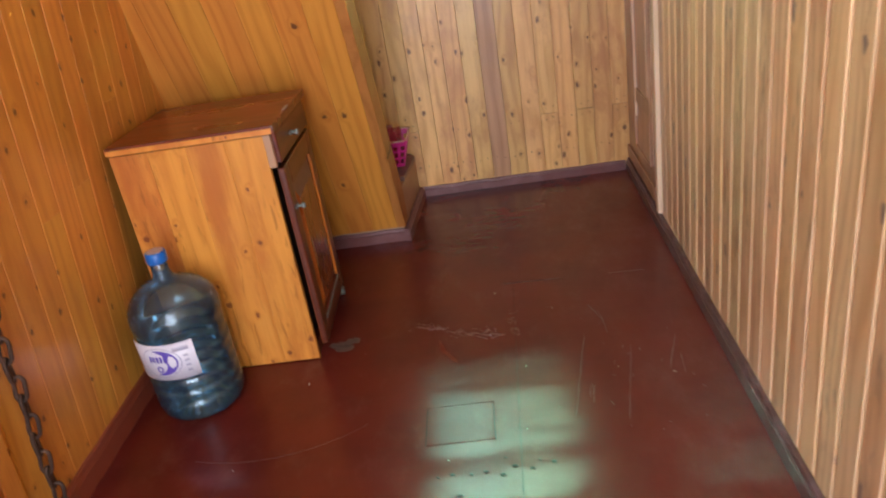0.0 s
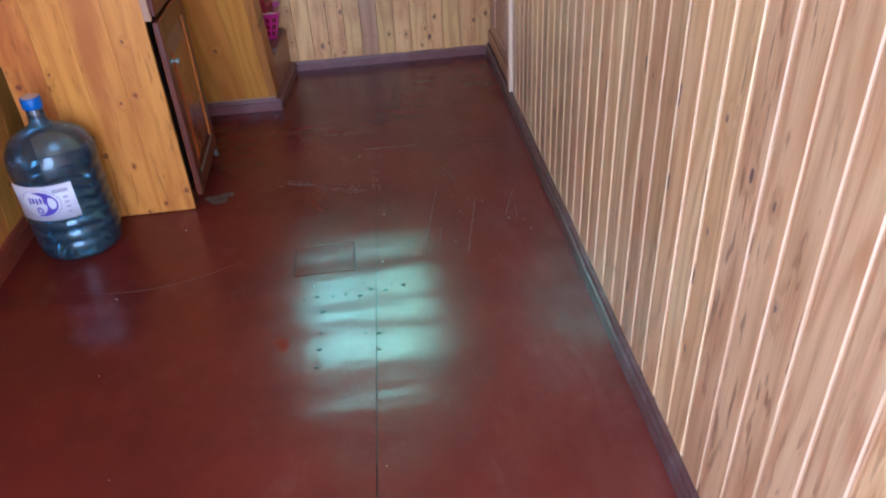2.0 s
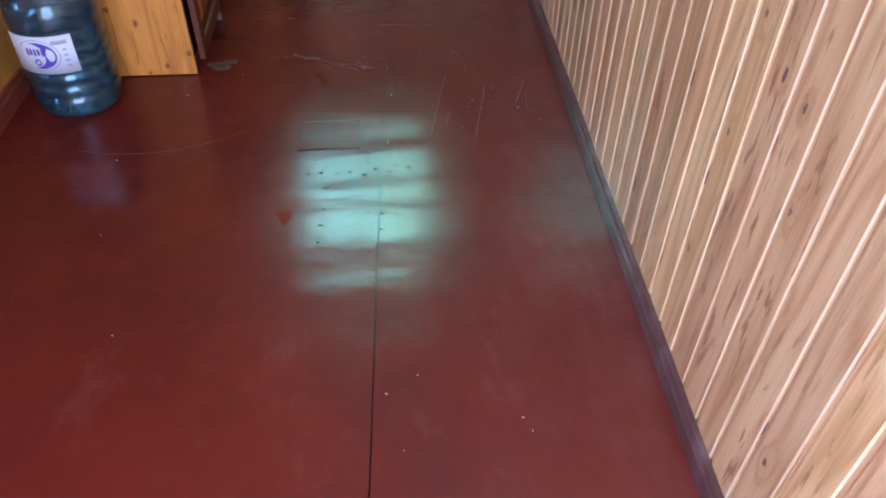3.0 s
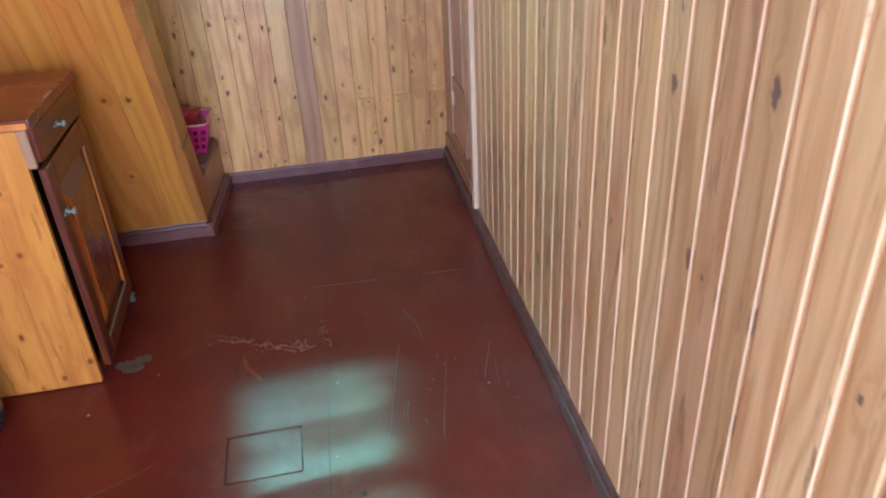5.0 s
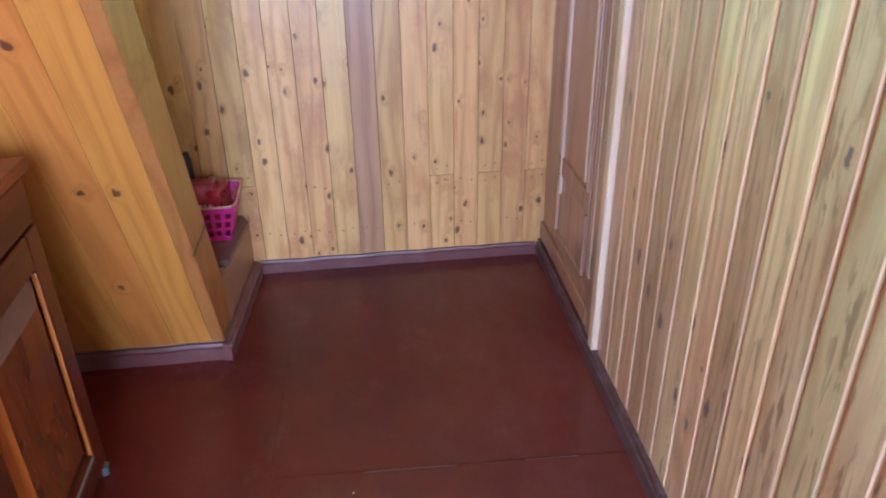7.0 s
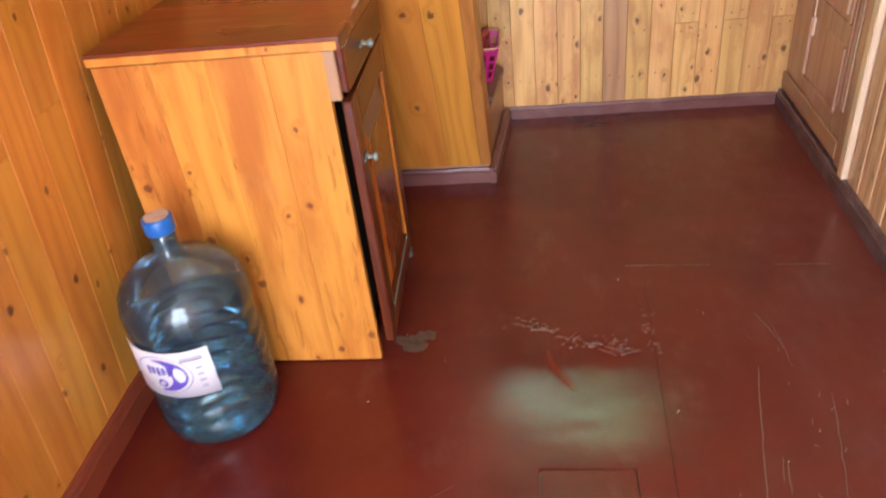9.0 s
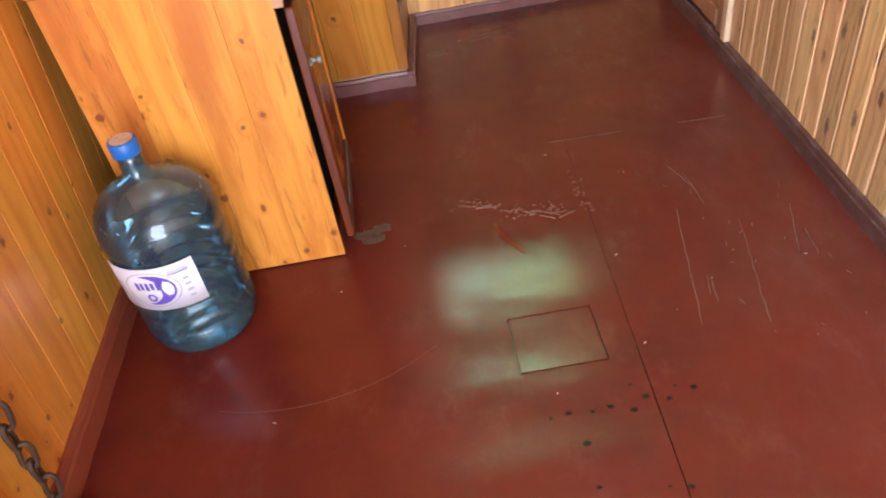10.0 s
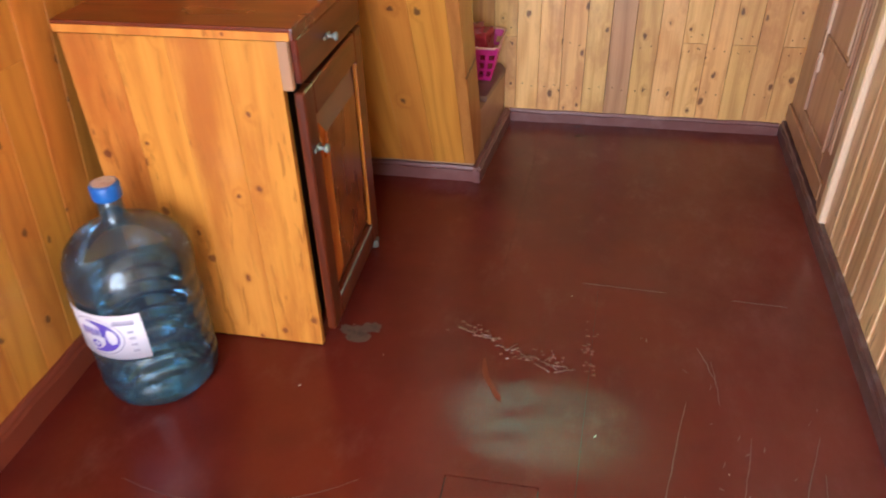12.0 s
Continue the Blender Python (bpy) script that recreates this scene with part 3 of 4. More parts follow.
def cabinet():
    root = empty("cabinet", pose(-0.60, 2.155, 0, 0, 0, 0), "small red-brown wooden cabinet with pine side and ajar door", "cabinet")
    # solid block; the shade of the hollow inside is its near-black colour
    body = part("body", block(-CW, -0.028, 0.018, 0.415, 0.012, 0.728), DARK, root, "solid cabinet body, inside shade painted near-black")
    wbd = CW / 4
    side = part("side_panel", block(-CW, -CW + wbd - 0.0004, 0, 0.017, 0.004, 0.726, 0.0005), PINE_SIDE, root, "orange varnished pine side board")
    for i in range(1, 4):
        piece("side_panel", side.data, root, pose(i * wbd, 0, 0))
    top = part("top", block(-CW - 0.004, 0.036, -0.008, 0.428, 0.729, 0.753, 0.004, 2), RED_TOP, root, "glossy worn red-brown top")
    part("top_edge", block(-CW, 0.030, -0.0105, -0.0085, 0.731, 0.746), PINE_SIDE, root, "pale raw edge of the top")
    part("worn_chip", block(0.026, 0.0345, 0.16, 0.215, 0.7535, 0.7550), CRUMB, root, "whitish chipped paint")
    part("post", block(-0.026, 0.020, 0.001, 0.016, 0.632, 0.727, 0.002), STEP_PALE, root, "worn pale brown face post")
    part("post", block(-0.026, 0.020, 0.398, 0.415, 0.632, 0.727, 0.002), RED_WOOD_V, root)
    drawer = part("drawer", block(-0.20, 0.032, 0.018, 0.396, 0.640, 0.725, 0.003), RED_WOOD, root, "dark red-brown drawer front")

    def knob(parent, m):
        bm = lathe([(0.007, 0.0), (0.007, 0.003), (0.0045, 0.005), (0.004, 0.014), (0.008, 0.017), (0.0095, 0.021), (0.006, 0.025)], 16)
        block(-0.004, 0.004, -0.018, 0.018, 0.0, 0.004, 0.001, 1, bm)
        return part("knob", bm, ZINC, parent, "grey metal knob", m)
    knob(drawer, pose(0.032, 0.17, 0.682, 0, 90, 0))
    # the door stands a little ajar, hung on its far edge
    hinge = pose(0.006, 0.412, 0, 0, 0, 1.5)
    door = part("door", block(0.0, 0.020, -0.408, -0.352, 0.052, 0.628, 0.003), RED_WOOD_V, root, "ajar red-brown door, panel side painted lit amber", hinge)
    part("stile", block(0.0, 0.020, -0.056, 0.0, 0.052, 0.628, 0.003), RED_WOOD_V, door)
    part("rail", block(0.0, 0.020, -0.351, -0.057, 0.560, 0.628, 0.003), RED_WOOD, door)
    part("rail", block(0.0, 0.020, -0.351, -0.057, 0.052, 0.115, 0.003), RED_WOOD, door)
    # raised panel: a flat field with four sloping sides;
    # light is painted in: near side lit amber, top slope a mauve-brown sheen
    y0, y1, z0, z1, xa, xb = -0.351, -0.057, 0.116, 0.559, 0.006, 0.017
    iy0, iy1, iz0, iz1 = y0 + 0.052, y1 - 0.030, z0 + 0.035, z1 - 0.060
    part("panel", block(0.003, xb, iy0, iy1, iz0, iz1), DARK_PANEL, door, "dark red varnished raised panel")

    def slope(outer, inner, mat, label=""):
        bm = bmesh.new()
        vs = [bm.verts.new((xa, *outer[0])), bm.verts.new((xa, *outer[1])), bm.verts.new((xb - 0.0005, *inner[1])), bm.verts.new((xb - 0.0005, *inner[0]))]
        back = [bm.verts.new((0.002, v.co.y, v.co.z)) for v in vs]
        bm.faces.new(vs)
        bm.faces.new(back[::-1])
        for i in range(4):
            bm.faces.new((vs[i], back[i], back[(i + 1) % 4], vs[(i + 1) % 4]))
        part("panel_bevel", bm, mat, door, label)
    slope(((y0, z0), (y0, z1)), ((iy0, iz0), (iy0, iz1)), PANEL_LIT_AMBER, "sloping side of the panel, painted lit amber")
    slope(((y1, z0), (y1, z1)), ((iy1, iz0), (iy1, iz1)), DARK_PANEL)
    slope(((y0, z1), (y1, z1)), ((iy0, iz1), (iy1, iz1)), STEP_BROWN, "top sloping edge with mauve-brown sheen painted in")
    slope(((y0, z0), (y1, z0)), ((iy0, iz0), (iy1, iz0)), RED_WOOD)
    part("moulding", block(0.0112, 0.021, -0.0625, -0.058, 0.118, 0.556, 0.003, 2), PANEL_LIT_AMBER, door)
    part("moulding", block(0.0180, 0.0215, -0.350, -0.057, 0.104, 0.116, 0.002), ZINC, door, "greyish worn strip")
    knob(door, pose(0.020, -0.375, 0.50, 0, 90, 0))
    part("hinge", tube([(0.012, 0.416, 0.12), (0.012, 0.416, 0.17)], 0.006, 10), ZINC, root)
    part("hinge", tube([(0.012, 0.416, 0.50), (0.012, 0.416, 0.55)], 0.006, 10), ZINC, root)
    part("plinth", block(-0.02, -0.004, 0.018, 0.40, 0.002, 0.048, 0.002), RED_WOOD, root)
    part("leg", block(-0.018, 0.008, 0.404, 0.430, 0.0, 0.06, 0.003), RED_WOOD_V, root)
    part("leg", lathe([(0.008, 0.0), (0.010, 0.006), (0.008, 0.022), (0.012, 0.026)], 14), ZINC, root, "small metal foot", pose(0.012, 0.42, 0.0))
    return root


cabinet()

# ---- open plank door ----
DX1, DY = -0.423, 1.345
SWING = 9.0
door_2 = empty("door_2", pose(LEFT, DY, 0, 0, LEAN, 0) @ pose(0.004, 0, 0, 0, 0, SWING - 90.0), "slightly ajar orange-stained pine door with blotches and knots", "door", kind="structure")
W = DX1 - LEFT
TH = 0.038
st = 0.085
# free edge is worn round at the foot
bm = prism([(W - st, 0.008), (W - 0.010, 0.008), (W - 0.002, 0.018), (W, 0.03), (W, 1.98), (W - st, 1.98)], 0.0, TH, "y")
bmesh.ops.bevel(bm, geom=[e for e in bm.edges], offset=0.0025, segments=2, affect="EDGES")
stile_a = part("stile", bm, DOOR_V, door_2)
part("stile", block(0.004, st, 0.0, TH, 0.008, 1.98, 0.0025, 2), DOOR_V, door_2)
part("bottom_rail", block(st + 0.001, W - st - 0.001, 0.001, TH - 0.001, 0.008, 0.098, 0.002), DOOR_H2, door_2)
part("middle_rail", block(st + 0.001, W - st - 0.001, 0.0005, TH - 0.001, 0.868, 0.982, 0.002), DOOR_H, door_2, "darker red-brown middle rail")
part("top_rail", block(st + 0.001, W - st - 0.001, 0.001, TH - 0.001, 1.88, 1.98, 0.002), DOOR_H2, door_2)
cuts = [st + 0.001, 0.235, 0.465, W - st - 0.001]
for z0, z1 in ((0.099, 0.867), (0.983, 1.879)):
    for a, b in zip(cuts, cuts[1:]):
        part("plank", block(a + 0.0003, b - 0.0003, 0.0022, TH - 0.004, z0, z1, 0.0007), DOOR_V, door_2)
crack = prism([(0.4655, 0.34), (0.4645, 0.24), (0.4640, 0.103), (0.4662, 0.103), (0.4664, 0.24), (0.4660, 0.34)], 0.0012, 0.0021, "y")
part("filled_crack", crack, CRACK, door_2, "pale filled crack between planks")
# lock plate and pull
plate = part("keyhole_plate", lathe([(0.025, 0.0), (0.025, 0.002), (0.0215, 0.0045), (0.017, 0.005)], 32), ENAMEL, door_2, "worn white enamel lock plate", pose(W - 0.028, 0.0, 1.003, 90, 0, 0))
part("keyhole", lathe([(0.0145, 0.0), (0.0145, 0.0062), (0.012, 0.0066)], 24), DARK, plate, "", pose(-0.004, 0.002, 0.0))
part("screw", lathe([(0.0026, 0.0), (0.0026, 0.0058), (0.001, 0.0064)], 10), ZINC, plate, "", pose(0.021, -0.001, 0.0))
pull = part("door_handle", tube([(W - 0.103, -0.002, 1.087), (W - 0.101, -0.020, 1.089), (W - 0.095, -0.030, 1.092), (W - 0.058, -0.032, 1.108), (W - 0.018, -0.030, 1.121), (W - 0.012, -0.020, 1.123), (W - 0.010, -0.002, 1.124)], 0.0055, 12), STEEL, door_2, "slanted steel pull handle")
for x, z in ((W - 0.103, 1.087), (W - 0.010, 1.124)):
    rose = part("rosette", lathe([(0.018, 0.0), (0.018, 0.002), (0.0145, 0.0045), (0.008, 0.005)], 28), ENAMEL, pull, "round white enamel rosette", pose(x, 0.0, z, 90, 0, 0))
    for dx, dz in ((0.012, 0.004), (-0.010, -0.008)):
        lathe_bm = lathe([(0.0024, 0.0), (0.0024, 0.0056), (0.001, 0.0062)], 8)
        part("screw", lathe_bm, RUST, pull, "", pose(x + dx, 0.0, z + dz, 90, 0, 0))
for z in (0.25, 1.70):
    part("hinge", tube([(0.004, -0.004, z), (0.004, -0.004, z + 0.09)], 0.007, 10), RUST, door_2)
# closing post on the left wall to which the door is hung
post = part("trim", block(0.001, 0.024, 1.388, 1.44, 0.0, 2.05, 0.003), PINE_LEFT, None, "", pose(LEFT, 0, 0, 0, LEAN, 0))
tagged(post, "varnished pine door post on the wall", "trim", kind="structure")

# ---- water bottle ----


def water_bottle():
    root = empty("water_bottle", pose(-0.926, 2.012, 0.001), "clear blue plastic water bottle, half full", "bottle")
    prof = [(0.060, 0.010), (0.095, 0.002), (0.116, 0.004), (0.127, 0.014), (0.132, 0.030)]
    z = 0.034
    for i in range(5):
        prof += [(0.1345, z + 0.010), (0.1350, z + 0.018), (0.1345, z + 0.026), (0.1300, z + 0.034), (0.1295, z + 0.037)]
        z += 0.038
    prof += [(0.1315, z + 0.008), (0.1315, z + 0.040), (0.1290, z + 0.046), (0.1345, z + 0.056), (0.1365, z + 0.075), (0.1355, z + 0.095), (0.130, z + 0.116), (0.118, z + 0.137), (0.098, z + 0.155), (0.072, z + 0.169), (0.048, z + 0.178), (0.032, z + 0.188), (0.0245, z + 0.200), (0.0230, z + 0.215), (0.0230, z + 0.262)]
    prof = [(r * 0.92 if r > 0.03 else r, zz) for r, zz in prof]
    part("bottle_body", lathe(prof, 56), SHELL, root, "translucent ribbed blue plastic")
    level = 0.262
    inner = [(r - 0.0025, zz + 0.002) for r, zz in prof if zz + 0.002 < level]
    inner += [(inner[-1][0], level)]
    part("water", lathe(inner, 48), WATER, root, "clear water")
    cap = part("cap", lathe([(0.0270, 0.0), (0.0282, 0.003), (0.0282, 0.027), (0.0262, 0.031)], 32), CAP_BLUE, root, "bright blue plastic cap", pose(0, 0, z + 0.236))
    part("cap_label", lathe([(0.0225, 0.0), (0.0225, 0.0012)], 28), CAP_TOP, cap, "torn paper seal", pose(0, 0, 0.0315))
    # paper label wrapped round the front
    R, A0, A1, Z0, Z1 = 0.1270, radians(-146), radians(-56), 0.158, 0.270

    def wrap(u, v, off):
        a = A0 + (A1 - A0) * u
        return Vector(((R + off) * math.cos(a), (R + off) * math.sin(a), Z0 + (Z1 - Z0) * v))

    def sheet(u0, u1, v0, v1, off, k=20):
        bm = bmesh.new()
        rows = [[bm.verts.new(wrap(u0 + (u1 - u0) * i / k, v, off + o)) for i in range(k + 1)] for v, o in ((v0, 0), (v1, 0), (v1, 0.0004), (v0, 0.0004))]
        for j in range(4):
            for i in range(k):
                bm.faces.new((rows[j][i], rows[j][i + 1], rows[(j + 1) % 4][i + 1], rows[(j + 1) % 4][i])).smooth = True
        return bm
    label = part("label", sheet(0, 1, 0, 1, 0.0), LABEL_WHITE, root, "white paper label with purple crescent")

    def disc(cu, cv, ru, rv, off, mat, name, a0=0.0, a1=360.0, inner=0.0):
        bm = bmesh.new()
        k = 28
        rim, hub = [], []
        for i in range(k + 1):
            a = radians(a0 + (a1 - a0) * i / k)
            rim.append(bm.verts.new(wrap(cu + ru * math.cos(a), cv + rv * math.sin(a), off)))
            s = inner if isinstance(inner, float) else inner(i / k)
            hub.append(bm.verts.new(wrap(cu + ru * s * math.cos(a), cv + rv * s * math.sin(a), off)))
        for i in range(k):
            bm.faces.new((rim[i], rim[i + 1], hub[i + 1], hub[i]))
        part(name, bm, mat, label)
    disc(0.50, 0.50, 0.30, 0.42, 0.0008, LABEL_GREY, "ring", inner=0.95)
    disc(0.50, 0.50, 0.25, 0.35, 0.0008, LABEL_PURPLE, "crescent", -110, 110, lambda t: 0.98 - 0.62 * math.sin(math.pi * t))
    disc(0.47, 0.32, 0.05, 0.09, 0.0010, LABEL_PURPLE, "emblem", inner=0.55)
    for i in range(5):
        part("print", sheet(0.34 + 0.055 * i, 0.375 + 0.055 * i, 0.50 + 0.02 * (i % 2), 0.68, 0.0010, 3), LABEL_PURPLE, label)
    part("print", sheet(0.72, 0.93, 0.78, 0.88, 0.0008, 4), LABEL_GREY, label)
    for i in range(4):
        part("print", sheet(0.84, 0.90, 0.18 + 0.14 * i, 0.24 + 0.14 * i, 0.0008, 3), LABEL_GREY, label)
    for i in range(3):
        part("print", sheet(0.05, 0.14, 0.30 + 0.12 * i, 0.35 + 0.12 * i, 0.0008, 3), LABEL_GREY, label)
    return root


water_bottle()

# ---- basket on the step ----


def basket():
    bz, tz = 0.0, 0.126
    bx0, bx1, by0, by1 = -0.135, 0.0, 0.045, 0.185
    tx0, tx1, ty0, ty1 = -0.165, 0.030, 0.0, 0.208
    root = empty("basket", pose(-0.366, 3.243, 0.216, 0, 0, 0), "small magenta plastic basket with slots", "basket")

    def corner(i, f):
        lo = ((bx0, by0), (bx1, by0), (bx1, by1), (bx0, by1))[i]
        hi = ((tx0, ty0), (tx1, ty0), (tx1, ty1), (tx0, ty1))[i]
        return Vector((lo[0] + (hi[0] - lo[0]) * f, lo[1] + (hi[1] - lo[1]) * f, bz + (tz - bz) * f))

    bm = bmesh.new()

    def slab(i, u0, u1, f0, f1):
        """A piece of the wall between corners i and i + 1, 2.5 mm thick."""
        a, b = i, (i + 1) % 4
        q = [corner(a, f).lerp(corner(b, f), u) for u, f in ((u0, f0), (u1, f0), (u1, f1), (u0, f1))]
        nrm = (q[1] - q[0]).cross(q[3] - q[0]).normalized() * 0.0025
        out = [bm.verts.new(p) for p in q]
        inn = [bm.verts.new(p - nrm) for p in q]
        bm.faces.new(out)
        bm.faces.new(inn[::-1])
        for j in range(4):
            bm.faces.new((out[j], inn[j], inn[(j + 1) % 4], out[(j + 1) % 4]))
    bands = (0.0, 0.12, 0.30, 0.38, 0.56, 0.64, 0.80, 1.0)
    for i in range(4):
        n = 6
        for k in range(0, 7, 2):
            slab(i, 0, 1, bands[k], bands[k + 1])
        for k in (1, 3, 5):
            for c in range(n + 1):
                u = c / n
                slab(i, max(0, u - 0.035), min(1, u + 0.035), bands[k], bands[k + 1])
    part("basket_wall", bm, MAGENTA, root)
    part("basket_bottom", block(bx0, bx1, by0, by1, 0.0, 0.003), MAGENTA, root)
    ring = []
    for i in range(4):
        c0, c1 = corner(i, 1.0), corner((i + 1) % 4, 1.0)
        for u in (0.07, 0.3, 0.5, 0.7, 0.93):
            ring.append(c0.lerp(c1, u))
    part("rim", tube(ring, 0.0042, 8, True), RIM, root, "pinkish rounded rim")
    return root


basket()


def packet(m, w, d, h, mat, name, label, category, printed=False):
    root = empty(name, m, label, category)
    bm = block(-w / 2, w / 2, -d / 2, d / 2, 0, h)
    bmesh.ops.subdivide_edges(bm, edges=bm.edges[:], cuts=6, use_grid_fill=True)
    for v in bm.verts:
        k = noise.noise(v.co * 28 + Vector((w * 90, 3, 1)))
        v.co += Vector((0.010 * k, 0.010 * noise.noise(v.co * 24), 0.008 * k))
        s = 1 - 0.35 * max(0, v.co.z / h - 0.7)
        v.co.x *= s
        v.co.y *= s
    for f in bm.faces:
        f.smooth = True
    part("wrapper", bm, mat, root)
    if printed:
        for i in range(4):
            part("print", block(-w * 0.30 + i * w * 0.16, -w * 0.20 + i * w * 0.16, -d / 2 - 0.012, -d / 2 - 0.0105, h * 0.45 + 0.004 * (i % 2), h * 0.62), WHITE_INK, root)
    return root


packet(pose(-0.450, 3.350, 0.222, -6, 4, 10), 0.085, 0.080, 0.158, RED_PACK, "packet", "crumpled dark red packet with white print in the basket", "packet", True)
packet(pose(-0.392, 3.375, 0.222, 4, -4, -10), 0.048, 0.085, 0.140, RED_PACK, "packet", "crumpled dark red packet in the basket", "packet")
packet(pose(-0.515, 3.415, 0.216, 0, 0, 10), 0.09, 0.06, 0.235, BLACK_BAG, "bag", "black plastic bag leaning against the wall", "bag")

# ---- rusty chain on the left wall ----


def chain():
    root = empty("chain", pose(LEFT + 0.020, 1.532, 0.0, 0, LEAN, 0), "rusty iron chain hanging on the pine wall", "chain")
    ring = []
    for i in range(20):
        a = 2 * math.pi * i / 20
        c, s = math.cos(a), math.sin(a)
        ring.append((0.0, 0.011 * c, 0.020 * s + (0.012 if s > 0 else -0.012)))
    me = mesh_of(tube(ring, 0.0048, 8, True), "link", RUST)
    for i in range(16):
        piece("link", me, root, pose(0.006 * (i % 2), 0.004 * math.sin(i * 1.3), 0.06 + 0.050 * i, 6, 0, 90 * (i % 2) + 15))
    loop = [(0.03 * math.cos(2 * math.pi * i / 20) + 0.02, 0.03 * math.sin(2 * math.pi * i / 20), 0.016) for i in range(20)]
    part("ring", tube(loop, 0.005, 8, True), RUST, root)
    part("hook", tube([(-0.02, 0, 0.90), (0.012, 0, 0.90), (0.014, 0, 0.87), (0.004, 0, 0.86)], 0.004, 8), RUST, root)
    return root


chain()

# ---- marks on the floor ----


def floor_mark(name, outline, mat, label, h=0.0012):
    return part(name, prism(outline, 0.0004, h, "z"), mat, floor, label)


def strip(name, pts, w, mat, label, h=0.0010):
    """A thin mark with an uneven edge along a line of points."""
    left, right = [], []
    for i, p in enumerate(pts):
        a, b = pts[max(i - 1, 0)], pts[min(i + 1, len(pts) - 1)]
        d = Vector((b[0] - a[0], b[1] - a[1])).normalized()
        k = w * (0.55 + 0.6 * random.random()) * (0.35 if i in (0, len(pts) - 1) else 1)
        left.append((p[0] - d.y * k, p[1] + d.x * k))
        right.append((p[0] + d.y * k, p[1] - d.x * k))
    return floor_mark(name, left + right[::-1], mat, label, h)


def line(a, b, k, wob):
    return [(a[0] + (b[0] - a[0]) * i / k + wob * (random.random() - 0.5), a[1] + (b[1] - a[1]) * i / k) for i in range(k + 1)]


strip("scratch", line((0.215, 2.113), (0.135, 1.736), 12, 0.004), 0.0011, SCRATCH, "pale scratch in the floor paint")
strip("scratch", line((0.337, 2.035), (0.265, 1.711), 12, 0.004), 0.0011, SCRATCH, "pale scratch in the floor paint")
strip("scratch", line((0.255, 2.29), (0.285, 2.18), 6, 0.004), 0.0011, SCRATCH, "pale scratch in the floor paint")
strip("scratch", line((0.47, 2.06), (0.415, 1.90), 6, 0.004), 0.0011, SCRATCH, "pale scratch in the floor paint")
strip("scratch", line((0.20, 1.86), (0.19, 1.79), 5, 0.004), 0.0011, SCRATCH, "pale scratch in the floor paint")
arc = [(-0.71 + 0.50 * math.cos(a), 2.205 + 0.50 * math.sin(a)) for a in [radians(-108 + 5.0 * i) for i in range(12)]]
strip("scratch", arc, 0.0004, SCRATCH, "faint curved scratch in the floor paint")
for a, b in (((0.281, 2.248), (0.286, 2.112)), ((0.460, 1.968), (0.448, 1.876)), ((0.199, 1.873), (0.183, 1.814))):
    strip("scratch", line(a, b, 6, 0.004), 0.0009, SCRATCH, "pale scratch in the floor paint")
for x0, x1 in ((-0.013, 0.198), (0.352, 0.482)):
    strip("scratch", [(x0 + (x1 - x0) * i / 10, 2.4945 - 0.040 * (x0 + (x1 - x0) * i / 10)) for i in range(11)], 0.0013, SCRATCH, "pale worn edge along a seam")
for i in range(22):
    x, y, a, l = random.uniform(0.10, 0.52), random.uniform(1.65, 2.40), radians(random.gauss(80, 30)), random.uniform(0.004, 0.022)
    strip("scratch", line((x, y), (x + l * math.cos(a), y + l * math.sin(a)), 3, 0.002), random.uniform(0.0005, 0.0016), SCRATCH, "short scuff in the floor paint")
strip("paint_chip", [(-0.222, 2.175), (-0.216, 2.140), (-0.208, 2.115), (-0.190, 2.085), (-0.176, 2.060), (-0.168, 2.050)], 0.0062, CHIP, "long chip showing red primer")
floor_mark("paint_chip", [(-0.295, 1.412), (-0.268, 1.420), (-0.245, 1.405), (-0.252, 1.375), (-0.262, 1.352), (-0.274, 1.380)], CHIP, "triangular chip showing red primer")
for cx, cy, r in ((-0.535, 2.205, 0.042), (-0.508, 2.236, 0.030), (-0.565, 2.222, 0.022)):
    ring = []
    for i in range(26):
        a = 2 * math.pi * i / 26
        k = r * (0.70 + 0.35 * noise.noise(Vector((1.7 * math.cos(a), 1.7 * math.sin(a), cx * 31))) + 0.16 * random.random())
        ring.append((cx + k * math.cos(a), cy + 0.8 * k * math.sin(a)))
    floor_mark("bare_patch", ring, BARE, "worn bare grey patch of floor", 0.0009 + 0.0002 * r * 10)
# flakes and ridges of lifted paint; window glints on them are painted paler
bm = bmesh.new()
for i in range(95):
    u = random.random()
    cx = -0.30 + 0.26 * u + random.gauss(0, 0.012)
    cy = 2.275 - 0.10 * u + 0.018 * math.sin(u * 9) + random.gauss(0, 0.010)
    if i % 4 == 0:
        cx, cy = 0.012 + random.gauss(0, 0.010), 2.24 + random.gauss(0, 0.05)
    k, r, h = random.randint(5, 7), random.uniform(0.0025, 0.008), random.uniform(0.0012, 0.0034)
    a0 = random.random() * 6
    ring = [(cx + r * random.uniform(0.5, 1.3) * math.cos(a0 + 2 * math.pi * j / k), cy + 0.6 * r * random.uniform(0.5, 1.3) * math.sin(a0 + 2 * math.pi * j / k)) for j in range(k)]
    lo = [bm.verts.new((px, py, 0.0002)) for px, py in ring]
    top = bm.verts.new((cx + 0.3 * r, cy, h))
    for j in range(k):
        bm.faces.new((lo[j], lo[(j + 1) % k], top))
part("paint_ridge", bm, RIDGE_GLINT, floor, "flaking ridge of lifted floor paint")
